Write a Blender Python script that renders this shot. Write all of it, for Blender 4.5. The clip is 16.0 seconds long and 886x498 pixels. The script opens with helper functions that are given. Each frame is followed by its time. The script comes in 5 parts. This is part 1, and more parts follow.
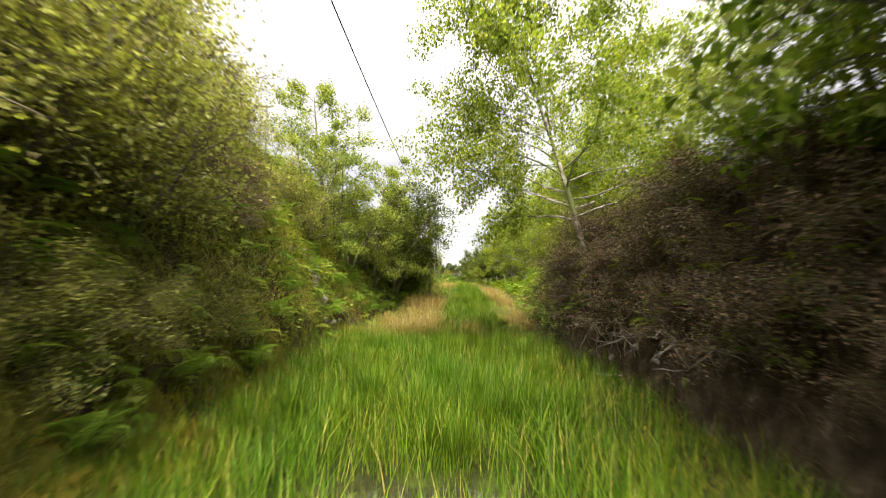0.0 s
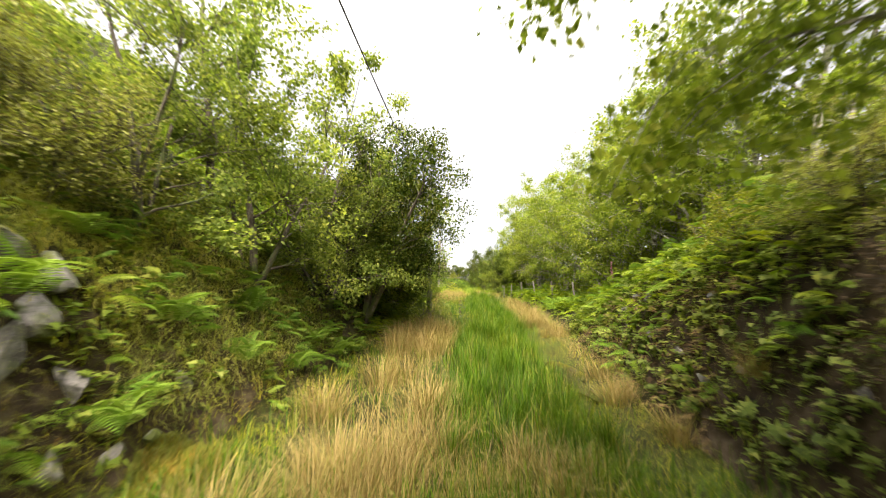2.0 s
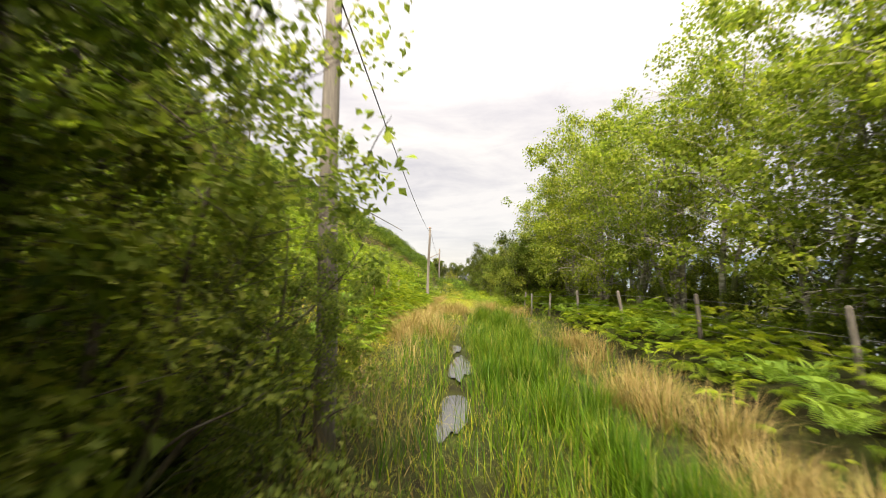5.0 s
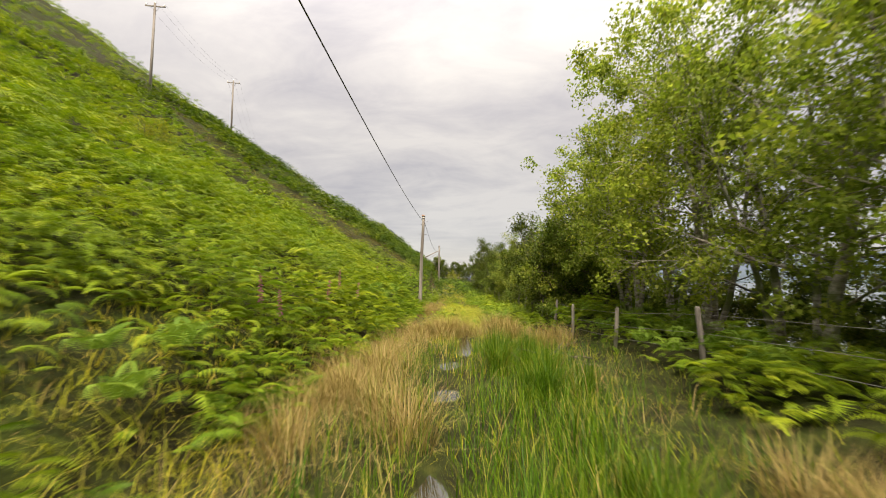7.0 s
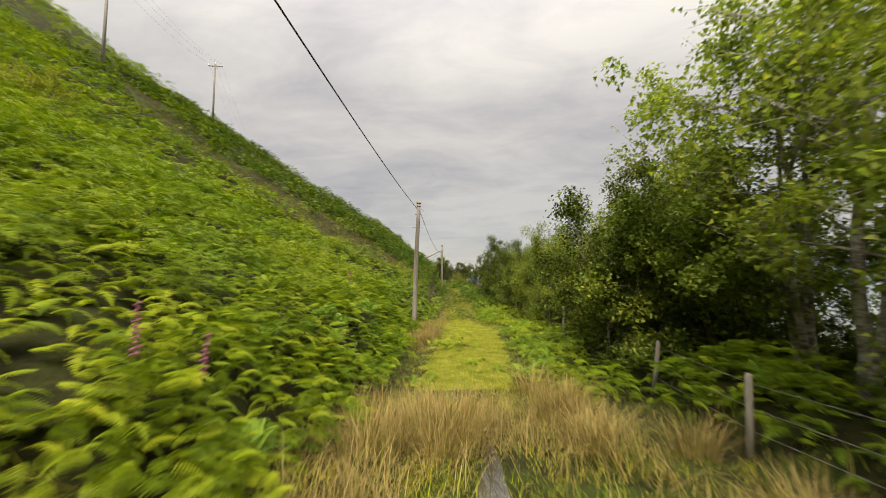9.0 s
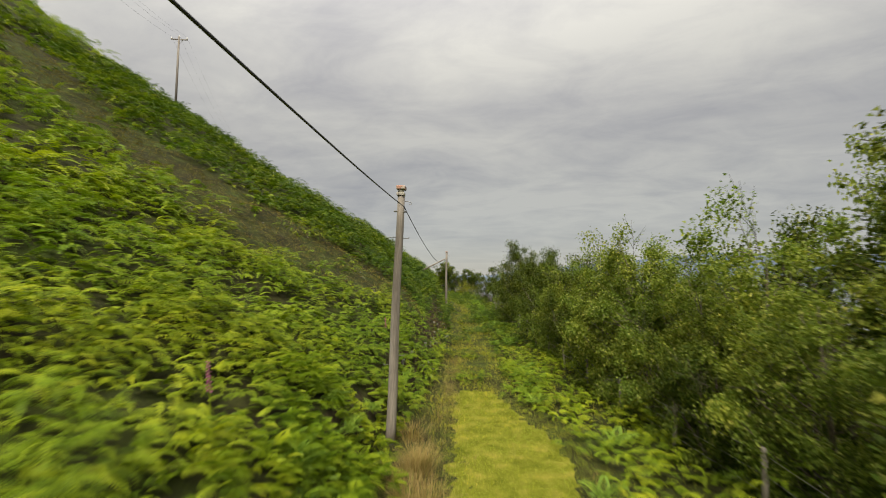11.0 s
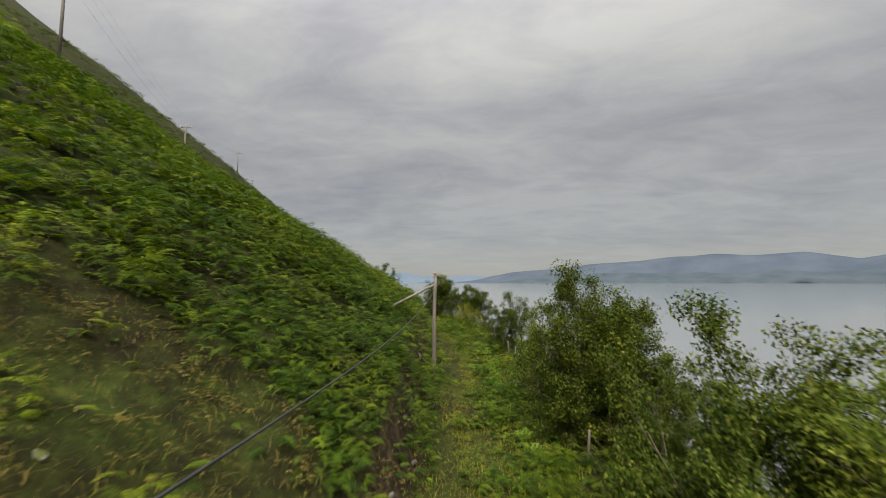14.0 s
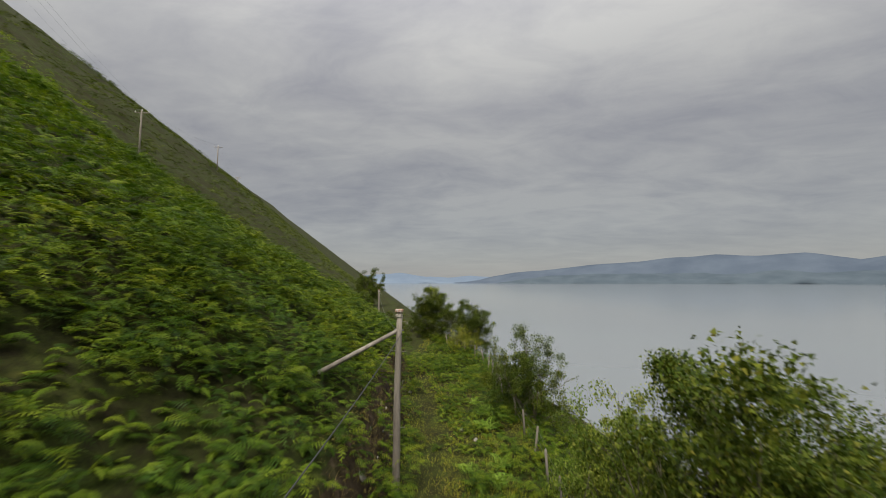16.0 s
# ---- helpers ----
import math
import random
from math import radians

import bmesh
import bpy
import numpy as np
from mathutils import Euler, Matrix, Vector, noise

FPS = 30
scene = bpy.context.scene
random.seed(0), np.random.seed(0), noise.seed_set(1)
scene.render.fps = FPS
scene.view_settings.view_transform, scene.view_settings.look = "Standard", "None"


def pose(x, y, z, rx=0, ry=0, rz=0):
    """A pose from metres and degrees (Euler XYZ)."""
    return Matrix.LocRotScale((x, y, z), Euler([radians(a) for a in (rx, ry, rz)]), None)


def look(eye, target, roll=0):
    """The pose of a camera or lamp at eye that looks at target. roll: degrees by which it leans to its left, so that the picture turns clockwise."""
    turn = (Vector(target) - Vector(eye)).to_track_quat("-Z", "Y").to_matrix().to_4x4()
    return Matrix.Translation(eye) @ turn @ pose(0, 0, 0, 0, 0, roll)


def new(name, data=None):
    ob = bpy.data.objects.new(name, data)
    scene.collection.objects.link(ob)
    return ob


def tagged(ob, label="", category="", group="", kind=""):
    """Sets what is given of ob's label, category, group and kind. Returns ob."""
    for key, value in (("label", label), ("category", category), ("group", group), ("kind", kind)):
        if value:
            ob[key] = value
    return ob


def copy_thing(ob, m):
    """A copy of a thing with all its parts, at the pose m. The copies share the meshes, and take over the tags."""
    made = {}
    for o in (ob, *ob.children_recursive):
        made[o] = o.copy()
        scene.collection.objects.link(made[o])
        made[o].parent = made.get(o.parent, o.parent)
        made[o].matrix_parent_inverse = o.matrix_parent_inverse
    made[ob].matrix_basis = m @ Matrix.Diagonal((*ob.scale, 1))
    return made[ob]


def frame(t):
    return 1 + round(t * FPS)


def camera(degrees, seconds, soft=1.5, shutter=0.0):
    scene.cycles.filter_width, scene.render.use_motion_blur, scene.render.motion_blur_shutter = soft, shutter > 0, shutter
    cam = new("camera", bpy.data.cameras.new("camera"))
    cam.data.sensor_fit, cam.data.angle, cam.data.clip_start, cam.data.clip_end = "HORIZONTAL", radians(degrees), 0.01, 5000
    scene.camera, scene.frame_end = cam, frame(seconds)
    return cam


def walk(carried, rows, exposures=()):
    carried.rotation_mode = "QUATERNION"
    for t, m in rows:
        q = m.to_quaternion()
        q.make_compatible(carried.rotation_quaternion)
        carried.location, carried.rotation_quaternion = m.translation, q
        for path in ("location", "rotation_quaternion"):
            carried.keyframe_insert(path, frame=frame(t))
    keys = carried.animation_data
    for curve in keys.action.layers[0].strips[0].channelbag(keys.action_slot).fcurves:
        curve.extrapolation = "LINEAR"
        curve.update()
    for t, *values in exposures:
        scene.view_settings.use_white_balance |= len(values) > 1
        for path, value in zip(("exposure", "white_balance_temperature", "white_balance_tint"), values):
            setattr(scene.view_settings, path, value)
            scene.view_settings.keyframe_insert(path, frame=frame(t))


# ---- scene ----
cam = camera(95.7, 16.0, 1.0, 0.38)
PATH = [
    (0.0, pose(-0.039, 0.584, 1.015, 94.46, -0.24, 1.99)),
    (0.5, pose(-0.066, 3.058, 1.133, 94.53, -0.18, 2.22)),
    (1.0, pose(-0.109, 5.536, 1.259, 94.60, -0.12, 2.86)),
    (1.5, pose(-0.226, 8.005, 1.381, 94.68, -0.06, 3.14)),
    (2.0, pose(-0.413, 10.449, 1.487, 94.75, -0.00, 2.79)),
    (2.5, pose(-0.596, 12.853, 1.563, 94.83, 0.05, 2.13)),
    (3.0, pose(-0.633, 15.202, 1.597, 94.90, 0.11, 1.99)),
    (5.5, pose(-0.331, 26.921, 1.862, 94.52, -0.06, 2.85)),
    (6.0, pose(-0.301, 28.573, 1.858, 94.54, -0.03, 2.98)),
    (6.5, pose(-0.291, 30.557, 1.888, 94.57, 0.00, 3.01)),
    (7.0, pose(-0.267, 32.631, 1.941, 94.60, 0.03, 3.14)),
    (7.5, pose(-0.249, 34.551, 2.001, 94.62, 0.06, 3.35)),
    (8.0, pose(-0.315, 36.078, 2.056, 94.65, 0.10, 3.48)),
    (10.5, pose(-1.080, 47.977, 3.679, 94.52, 0.18, 4.30)),
    (11.0, pose(-1.317, 50.649, 4.166, 94.53, 0.17, 4.36)),
    (11.5, pose(-1.469, 53.402, 4.627, 94.54, 0.15, 4.46)),
    (12.0, pose(-1.560, 56.213, 5.065, 94.55, 0.13, 4.56)),
    (12.5, pose(-1.608, 59.056, 5.482, 94.56, 0.11, 4.63)),
    (13.0, pose(-1.630, 61.908, 5.881, 94.57, 0.09, 4.68)),
    (13.5, pose(-1.635, 64.745, 6.266, 94.58, 0.08, 4.69)),
    (14.0, pose(-1.630, 67.543, 6.641, 94.58, 0.06, 4.66)),
    (14.5, pose(-1.615, 70.278, 7.007, 94.59, 0.04, 4.62)),
    (15.0, pose(-1.587, 72.925, 7.368, 94.60, 0.02, 4.58)),
    (15.5, pose(-1.538, 75.461, 7.727, 94.61, 0.01, 4.58)),
    (16.0, pose(-1.456, 77.862, 8.087, 94.62, -0.01, 4.67)),
]
walk(cam, PATH, ((0.0, 2.15, 6850, 12), (1.0, 2.35, 6850, 12), (3.0, 2.35, 6900, 13), (5.5, 1.72, 7000, 14), (8.0, 1.33, 7000, 13), (11.0, 0.95, 6850, 8), (13.5, 0.76, 6600, 9), (16.0, 0.55, 6450, 10)))

# ---- light ----
world = bpy.data.worlds.new("overcast_sky")
scene.world = world
world.use_nodes = True
wn, wl = world.node_tree.nodes, world.node_tree.links
wn.clear()


def wnode(kind, **values):
    n = wn.new(kind)
    for k, v in values.items():
        n.inputs[k].default_value = v
    return n


def wmath(op, a, b=0.0, c=None, clamp=False):
    n = wn.new("ShaderNodeMath")
    n.operation, n.use_clamp = op, clamp
    for i, v in enumerate((a, b, c)):
        if v is None:
            continue
        if isinstance(v, (int, float)):
            n.inputs[i].default_value = v
        else:
            wl.new(v, n.inputs[i])
    return n.outputs[0]


def wmix(fac, a, b, mode="MIX"):
    n = wn.new("ShaderNodeMix")
    n.data_type, n.blend_type = "RGBA", mode
    for sock, v in ((n.inputs[0], fac), (n.inputs[6], a), (n.inputs[7], b)):
        if isinstance(v, (int, float)):
            sock.default_value = v
        elif isinstance(v, tuple):
            sock.default_value = (*v, 1)
        else:
            wl.new(v, sock)
    return n.outputs[2]


SUN_ELEVATION, SUN_AZIMUTH = 55.0, 182.0
sky = wn.new("ShaderNodeTexSky")
sky.sky_type, sky.sun_disc = "NISHITA", False
sky.sun_elevation, sky.sun_rotation = radians(SUN_ELEVATION), radians(SUN_AZIMUTH)
coord = wn.new("ShaderNodeTexCoord")
parts = wn.new("ShaderNodeSeparateXYZ")
wl.new(coord.outputs["Generated"], parts.inputs[0])
up = wmath("MAXIMUM", parts.outputs[2], 0.0)
flat = wmath("ADD", up, 0.16)
plane = wn.new("ShaderNodeCombineXYZ")
wl.new(wmath("DIVIDE", parts.outputs[0], flat), plane.inputs[0])
wl.new(wmath("DIVIDE", parts.outputs[1], flat), plane.inputs[1])
stretch = wn.new("ShaderNodeMapping")
stretch.inputs["Scale"].default_value = (0.8, 1.25, 1)
stretch.inputs["Rotation"].default_value = (0, 0, radians(12))
stretch.inputs["Location"].default_value = (3.1, 0.4, 0)
wl.new(plane.outputs[0], stretch.inputs[0])
big = wnode("ShaderNodeTexNoise", Scale=0.9, Detail=7.0, Roughness=0.58, Distortion=0.5)
wl.new(stretch.outputs[0], big.inputs["Vector"])
fine = wnode("ShaderNodeTexNoise", Scale=3.2, Detail=8.0, Roughness=0.6, Distortion=0.5)
wl.new(stretch.outputs[0], fine.inputs["Vector"])
mass = wmath("MULTIPLY_ADD", fine.outputs[0], 0.42, wmath("MULTIPLY", big.outputs[0], 0.72))
thick = wmath("MULTIPLY", wmath("SUBTRACT", mass, 0.47), 4.0, clamp=True)
cloud = wmix(thick, (0.345, 0.338, 0.32), (0.232, 0.228, 0.235))
# the cloud is thin and pale down at the horizon, and brightest overhead
low = wmath("SUBTRACT", 1.0, wmath("MULTIPLY", up, 5.5), clamp=True)
cloud = wmix(wmath("MULTIPLY", low, 0.75), cloud, (0.308, 0.309, 0.308))
gain = wmath("MULTIPLY_ADD", wmath("POWER", up, 3.0), 3.8, 0.71)
lit = wn.new("ShaderNodeVectorMath")
lit.operation = "SCALE"
wl.new(cloud, lit.inputs[0])
wl.new(gain, lit.inputs["Scale"])
veil = wn.new("ShaderNodeVectorMath")
veil.operation = "SCALE"
veil.inputs["Scale"].default_value = 0.1
wl.new(sky.outputs[0], veil.inputs[0])
blend = wmix(0.9, veil.outputs[0], lit.outputs[0])
back = wnode("ShaderNodeBackground", Strength=1.0)
wl.new(blend, back.inputs["Color"])
wo = wn.new("ShaderNodeOutputWorld")
wl.new(back.outputs[0], wo.inputs[0])

lamp = bpy.data.lights.new("sun", "SUN")
lamp.energy, lamp.angle, lamp.color = 4.0, radians(30), (1.0, 0.94, 0.80)
az = radians(SUN_AZIMUTH)
sun_dir = Vector((math.sin(az) * math.cos(radians(SUN_ELEVATION)), math.cos(az) * math.cos(radians(SUN_ELEVATION)), math.sin(radians(SUN_ELEVATION))))
new("sun", lamp).matrix_world = look(sun_dir * 100, (0, 0, 0))


# ---- materials ----
def material(name, build, **settings):
    m = bpy.data.materials.new(name)
    m.use_nodes = True
    m.node_tree.nodes.clear()
    build(m.node_tree.nodes, m.node_tree.links, **settings)
    return m


def ramp(nodes, links, fac, stops):
    r = nodes.new("ShaderNodeValToRGB")
    e = r.color_ramp.elements
    while len(e) < len(stops):
        e.new(0.5)
    for el, (p, c) in zip(e, stops):
        el.position, el.color = p, (*c, 1)
    links.new(fac, r.inputs[0])
    return r.outputs[0]


def noise_at(nodes, links, scale, detail=4.0, rough=0.55, stretch_z=1.0):
    g = nodes.new("ShaderNodeNewGeometry")
    n = nodes.new("ShaderNodeTexNoise")
    n.inputs["Scale"].default_value, n.inputs["Detail"].default_value, n.inputs["Roughness"].default_value = scale, detail, rough
    if stretch_z != 1.0:
        mp = nodes.new("ShaderNodeMapping")
        mp.inputs["Scale"].default_value = (1, 1, stretch_z)
        links.new(g.outputs["Position"], mp.inputs[0])
        links.new(mp.outputs[0], n.inputs["Vector"])
    else:
        links.new(g.outputs["Position"], n.inputs["Vector"])
    return n.outputs[0]


def mixed(nodes, links, fac, a, b, mode="MIX"):
    n = nodes.new("ShaderNodeMix")
    n.data_type, n.blend_type = "RGBA", mode
    for sock, v in ((n.inputs[0], fac), (n.inputs[6], a), (n.inputs[7], b)):
        if isinstance(v, (int, float)):
            sock.default_value = v
        elif isinstance(v, tuple):
            sock.default_value = (*v, 1)
        else:
            links.new(v, sock)
    return n.outputs[2]


def leafy(nodes, links, stops=(), patch=(), patch_scale=0.25, rough=0.6, through_light=0.3, per_object=False, gloss=0.08):
    """Leaves, fronds and blades: a colour of its own for each, patches over metres, light coming through."""
    if per_object:
        chance = nodes.new("ShaderNodeObjectInfo").outputs["Random"]
    else:
        chance = nodes.new("ShaderNodeNewGeometry").outputs["Random Per Island"]
    col = ramp(nodes, links, chance, stops)
    if patch:
        spread = ramp(nodes, links, noise_at(nodes, links, patch_scale, 3.0), ((0.38, (0, 0, 0)), (0.68, (1, 1, 1))))
        tint = mixed(nodes, links, spread, patch[0], patch[1])
        col = mixed(nodes, links, 1.0, col, tint, "MULTIPLY")
    p = nodes.new("ShaderNodeBsdfPrincipled")
    p.inputs["Roughness"].default_value = rough
    p.inputs["Specular IOR Level"].default_value = gloss
    links.new(col, p.inputs["Base Color"])
    t = nodes.new("ShaderNodeBsdfTranslucent")
    links.new(mixed(nodes, links, 1.0, col, (1.15, 1.25, 0.6), "MULTIPLY"), t.inputs[0])
    m = nodes.new("ShaderNodeMixShader")
    m.inputs[0].default_value = through_light
    links.new(p.outputs[0], m.inputs[1])
    links.new(t.outputs[0], m.inputs[2])
    o = nodes.new("ShaderNodeOutputMaterial")
    links.new(m.outputs[0], o.inputs[0])


def solid(nodes, links, stops=(), scale=3.0, detail=6.0, fine_scale=30.0, rough=0.85, bump=0.3, bump_dist=0.02, stretch_z=1.0, metal=0.0, moss=None, moss_scale=1.5, spec=0.4):
    """Bark, stone, peat, timber, iron: stains at one scale, grain and relief at another."""
    a = noise_at(nodes, links, scale, detail, 0.6, stretch_z)
    b = noise_at(nodes, links, fine_scale, 4.0, 0.6, stretch_z)
    col = ramp(nodes, links, a, stops)
    grain = ramp(nodes, links, b, ((0.3, (0.62, 0.62, 0.62)), (0.7, (1.2, 1.2, 1.2))))
    col = mixed(nodes, links, 1.0, col, grain, "MULTIPLY")
    if moss:
        spread = ramp(nodes, links, noise_at(nodes, links, moss_scale, 5.0), ((0.5, (0, 0, 0)), (0.6, (1, 1, 1))))
        col = mixed(nodes, links, spread, col, moss)
    p = nodes.new("ShaderNodeBsdfPrincipled")
    p.inputs["Roughness"].default_value, p.inputs["Metallic"].default_value, p.inputs["Specular IOR Level"].default_value = rough, metal, spec
    links.new(col, p.inputs["Base Color"])
    bp = nodes.new("ShaderNodeBump")
    bp.inputs["Strength"].default_value, bp.inputs["Distance"].default_value = bump, bump_dist
    links.new(b, bp.inputs["Height"])
    links.new(bp.outputs[0], p.inputs["Normal"])
    o = nodes.new("ShaderNodeOutputMaterial")
    links.new(p.outputs[0], o.inputs[0])


def soil(nodes, links):
    """The ground sheet: turf, moss, dead bracken and wet peat in patches."""
    big_n = noise_at(nodes, links, 0.35, 5.0)
    mid_n = noise_at(nodes, links, 2.2, 6.0, 0.65)
    fine_n = noise_at(nodes, links, 24.0, 5.0, 0.7)
    base = ramp(nodes, links, mid_n, ((0.3, (0.014, 0.011, 0.005)), (0.45, (0.022, 0.022, 0.006)), (0.6, (0.034, 0.04, 0.008)), (0.75, (0.07, 0.066, 0.016))))
    green = ramp(nodes, links, big_n, ((0.4, (0.8, 0.75, 0.7)), (0.65, (1.0, 1.25, 0.8))))
    col = mixed(nodes, links, 1.0, base, green, "MULTIPLY")
    col = mixed(nodes, links, 1.0, col, ramp(nodes, links, fine_n, ((0.3, (0.5, 0.5, 0.5)), (0.7, (1.4, 1.4, 1.4)))), "MULTIPLY")
    # steep faces are bare peat and broken rock, where no turf holds
    tilt = nodes.new("ShaderNodeSeparateXYZ")
    links.new(nodes.new("ShaderNodeNewGeometry").outputs["True Normal"], tilt.inputs[0])
    steep = ramp(nodes, links, tilt.outputs[2], ((0.42, (1, 1, 1)), (0.68, (0, 0, 0))))
    bare = ramp(nodes, links, noise_at(nodes, links, 3.0, 6.0, 0.65), ((0.32, (0.014, 0.010, 0.006)), (0.5, (0.036, 0.025, 0.014)), (0.66, (0.075, 0.055, 0.034)), (0.78, (0.17, 0.145, 0.12))))
    col = mixed(nodes, links, steep, col, bare)
    p = nodes.new("ShaderNodeBsdfPrincipled")
    p.inputs["Roughness"].default_value = 0.95
    p.inputs["Specular IOR Level"].default_value = 0.15
    links.new(col, p.inputs["Base Color"])
    bp = nodes.new("ShaderNodeBump")
    bp.inputs["Strength"].default_value, bp.inputs["Distance"].default_value = 0.8, 0.06
    links.new(fine_n, bp.inputs["Height"])
    links.new(bp.outputs[0], p.inputs["Normal"])
    o = nodes.new("ShaderNodeOutputMaterial")
    links.new(p.outputs[0], o.inputs[0])


def wet(nodes, links, color=(0.02, 0.018, 0.01), rough=0.03, scale=6.0, strength=0.04, dist=0.006, ior=3.0):
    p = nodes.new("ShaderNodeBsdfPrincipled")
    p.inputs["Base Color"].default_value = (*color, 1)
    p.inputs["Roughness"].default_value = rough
    # default index far above water's, raised to brighten the sky reflected in pools
    p.inputs["IOR"].default_value = ior
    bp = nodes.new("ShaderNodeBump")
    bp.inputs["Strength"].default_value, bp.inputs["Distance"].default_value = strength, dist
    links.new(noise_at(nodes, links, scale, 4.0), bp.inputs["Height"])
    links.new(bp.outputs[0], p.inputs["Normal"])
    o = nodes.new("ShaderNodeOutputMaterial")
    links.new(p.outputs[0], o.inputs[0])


def painted_haze(nodes, links, stops=(), glow=0.3, scale=0.003):
    """Land across the water: kilometres of air painted in as blue colour and a glow."""
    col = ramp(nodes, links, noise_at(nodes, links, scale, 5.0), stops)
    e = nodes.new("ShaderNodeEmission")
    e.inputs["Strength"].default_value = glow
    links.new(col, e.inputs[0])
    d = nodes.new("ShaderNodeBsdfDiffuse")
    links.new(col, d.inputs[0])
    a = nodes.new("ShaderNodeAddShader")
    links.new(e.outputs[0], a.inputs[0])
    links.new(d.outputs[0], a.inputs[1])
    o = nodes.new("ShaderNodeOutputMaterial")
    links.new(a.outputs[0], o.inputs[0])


M_SOIL = material("turf_and_peat", soil)
M_BRACKEN = material("bracken_frond", leafy, stops=((0.0, (0.062, 0.100, 0.007)), (0.3, (0.108, 0.162, 0.010)), (0.7, (0.165, 0.222, 0.013)), (1.0, (0.235, 0.275, 0.02))),
                     patch=((0.75, 0.85, 0.9), (1.2, 1.08, 0.9)), patch_scale=0.22, rough=0.5)
# deeper green bracken, its colour also lowered to dim the far slope
M_BRACKEN_DIMMED = material("bracken_frond_green_dimmed", leafy, stops=((0.0, (0.016, 0.036, 0.004)), (0.35, (0.036, 0.068, 0.006)), (0.7, (0.080, 0.124, 0.008)), (1.0, (0.145, 0.180, 0.014))),
                          patch=((0.7, 0.8, 0.9), (1.25, 1.1, 0.9)), patch_scale=0.22, rough=0.5)
M_FERN_NEAR = material("fern_frond", leafy, stops=((0.0, (0.067, 0.115, 0.018)), (0.6, (0.123, 0.200, 0.025)), (1.0, (0.224, 0.270, 0.050))), patch=((0.8, 0.9, 0.9), (1.15, 1.1, 0.9)), patch_scale=0.8)
M_RUSH = material("rush_stem", leafy, stops=((0.0, (0.022, 0.055, 0.004)), (0.5, (0.052, 0.104, 0.006)), (0.85, (0.100, 0.150, 0.010)), (1.0, (0.24, 0.20, 0.055))),
                  patch=((0.8, 0.95, 0.9), (1.25, 1.1, 0.9)), patch_scale=0.6, rough=0.4, through_light=0.25)
M_TAN = material("withered_rush", leafy, stops=((0.0, (0.14, 0.105, 0.032)), (0.4, (0.235, 0.178, 0.068)), (0.75, (0.325, 0.252, 0.115)), (1.0, (0.15, 0.18, 0.03))),
                 patch=((0.85, 0.8, 0.75), (1.1, 1.05, 1.0)), patch_scale=0.7, rough=0.55, through_light=0.25)
M_TURF = material("turf_blade", leafy, stops=((0.0, (0.137, 0.155, 0.010)), (0.5, (0.252, 0.260, 0.016)), (0.85, (0.347, 0.310, 0.030)), (1.0, (0.441, 0.330, 0.110))),
                  patch=((0.85, 0.95, 0.9), (1.15, 1.05, 0.9)), patch_scale=0.5, rough=0.5, through_light=0.3)
M_LANE = material("lane_blade", leafy, stops=((0.0, (0.15, 0.18, 0.016)), (0.5, (0.27, 0.29, 0.034)), (1.0, (0.38, 0.35, 0.08))),
                  patch=((0.85, 0.95, 0.9), (1.15, 1.05, 0.9)), patch_scale=0.7, rough=0.5, through_light=0.5)
M_DEAD = material("dead_bracken", leafy, stops=((0.0, (0.07, 0.045, 0.02)), (0.5, (0.13, 0.085, 0.038)), (1.0, (0.21, 0.15, 0.07))), patch=((0.8, 0.8, 0.8), (1.15, 1.1, 1.0)), patch_scale=0.8, rough=0.8, through_light=0.15)
M_LANE_MAT = material("lane_moss", solid, stops=((0.3, (0.06, 0.07, 0.008)), (0.5, (0.11, 0.12, 0.014)), (0.7, (0.19, 0.17, 0.03))), scale=2.0, fine_scale=40.0, bump=1.0, bump_dist=0.02, rough=1.0, spec=0.02)
M_HANGING = material("hanging_grass", leafy, stops=((0.0, (0.20, 0.22, 0.04)), (0.5, (0.33, 0.35, 0.07)), (0.85, (0.42, 0.41, 0.12)), (1.0, (0.48, 0.40, 0.17))),
                     patch=((0.85, 0.95, 0.9), (1.1, 1.0, 0.9)), patch_scale=0.6, rough=0.5, through_light=0.35)
M_MOSS = material("moss_tuft", leafy, stops=((0.0, (0.10, 0.085, 0.018)), (0.4, (0.13, 0.14, 0.02)), (0.8, (0.20, 0.16, 0.03)), (1.0, (0.30, 0.16, 0.03))), patch=((0.7, 0.8, 0.8), (1.2, 1.0, 0.8)), patch_scale=1.2, rough=0.7, through_light=0.2)
M_BIRCH_LEAF = material("birch_leaf", leafy, stops=((0.0, (0.090, 0.122, 0.020)), (0.5, (0.175, 0.222, 0.036)), (0.9, (0.27, 0.305, 0.060)), (1.0, (0.34, 0.34, 0.09))),
                        patch=((0.85, 0.9, 0.9), (1.15, 1.1, 0.9)), patch_scale=0.35, rough=0.55, gloss=0.07, through_light=0.58)
M_ALDER_LEAF = material("alder_leaf", leafy, stops=((0.0, (0.022, 0.038, 0.006)), (0.5, (0.048, 0.071, 0.009)), (0.85, (0.086, 0.106, 0.014)), (1.0, (0.13, 0.132, 0.025))),
                        patch=((0.85, 0.9, 0.9), (1.2, 1.1, 0.9)), patch_scale=0.5, rough=0.5, gloss=0.05, through_light=0.22)
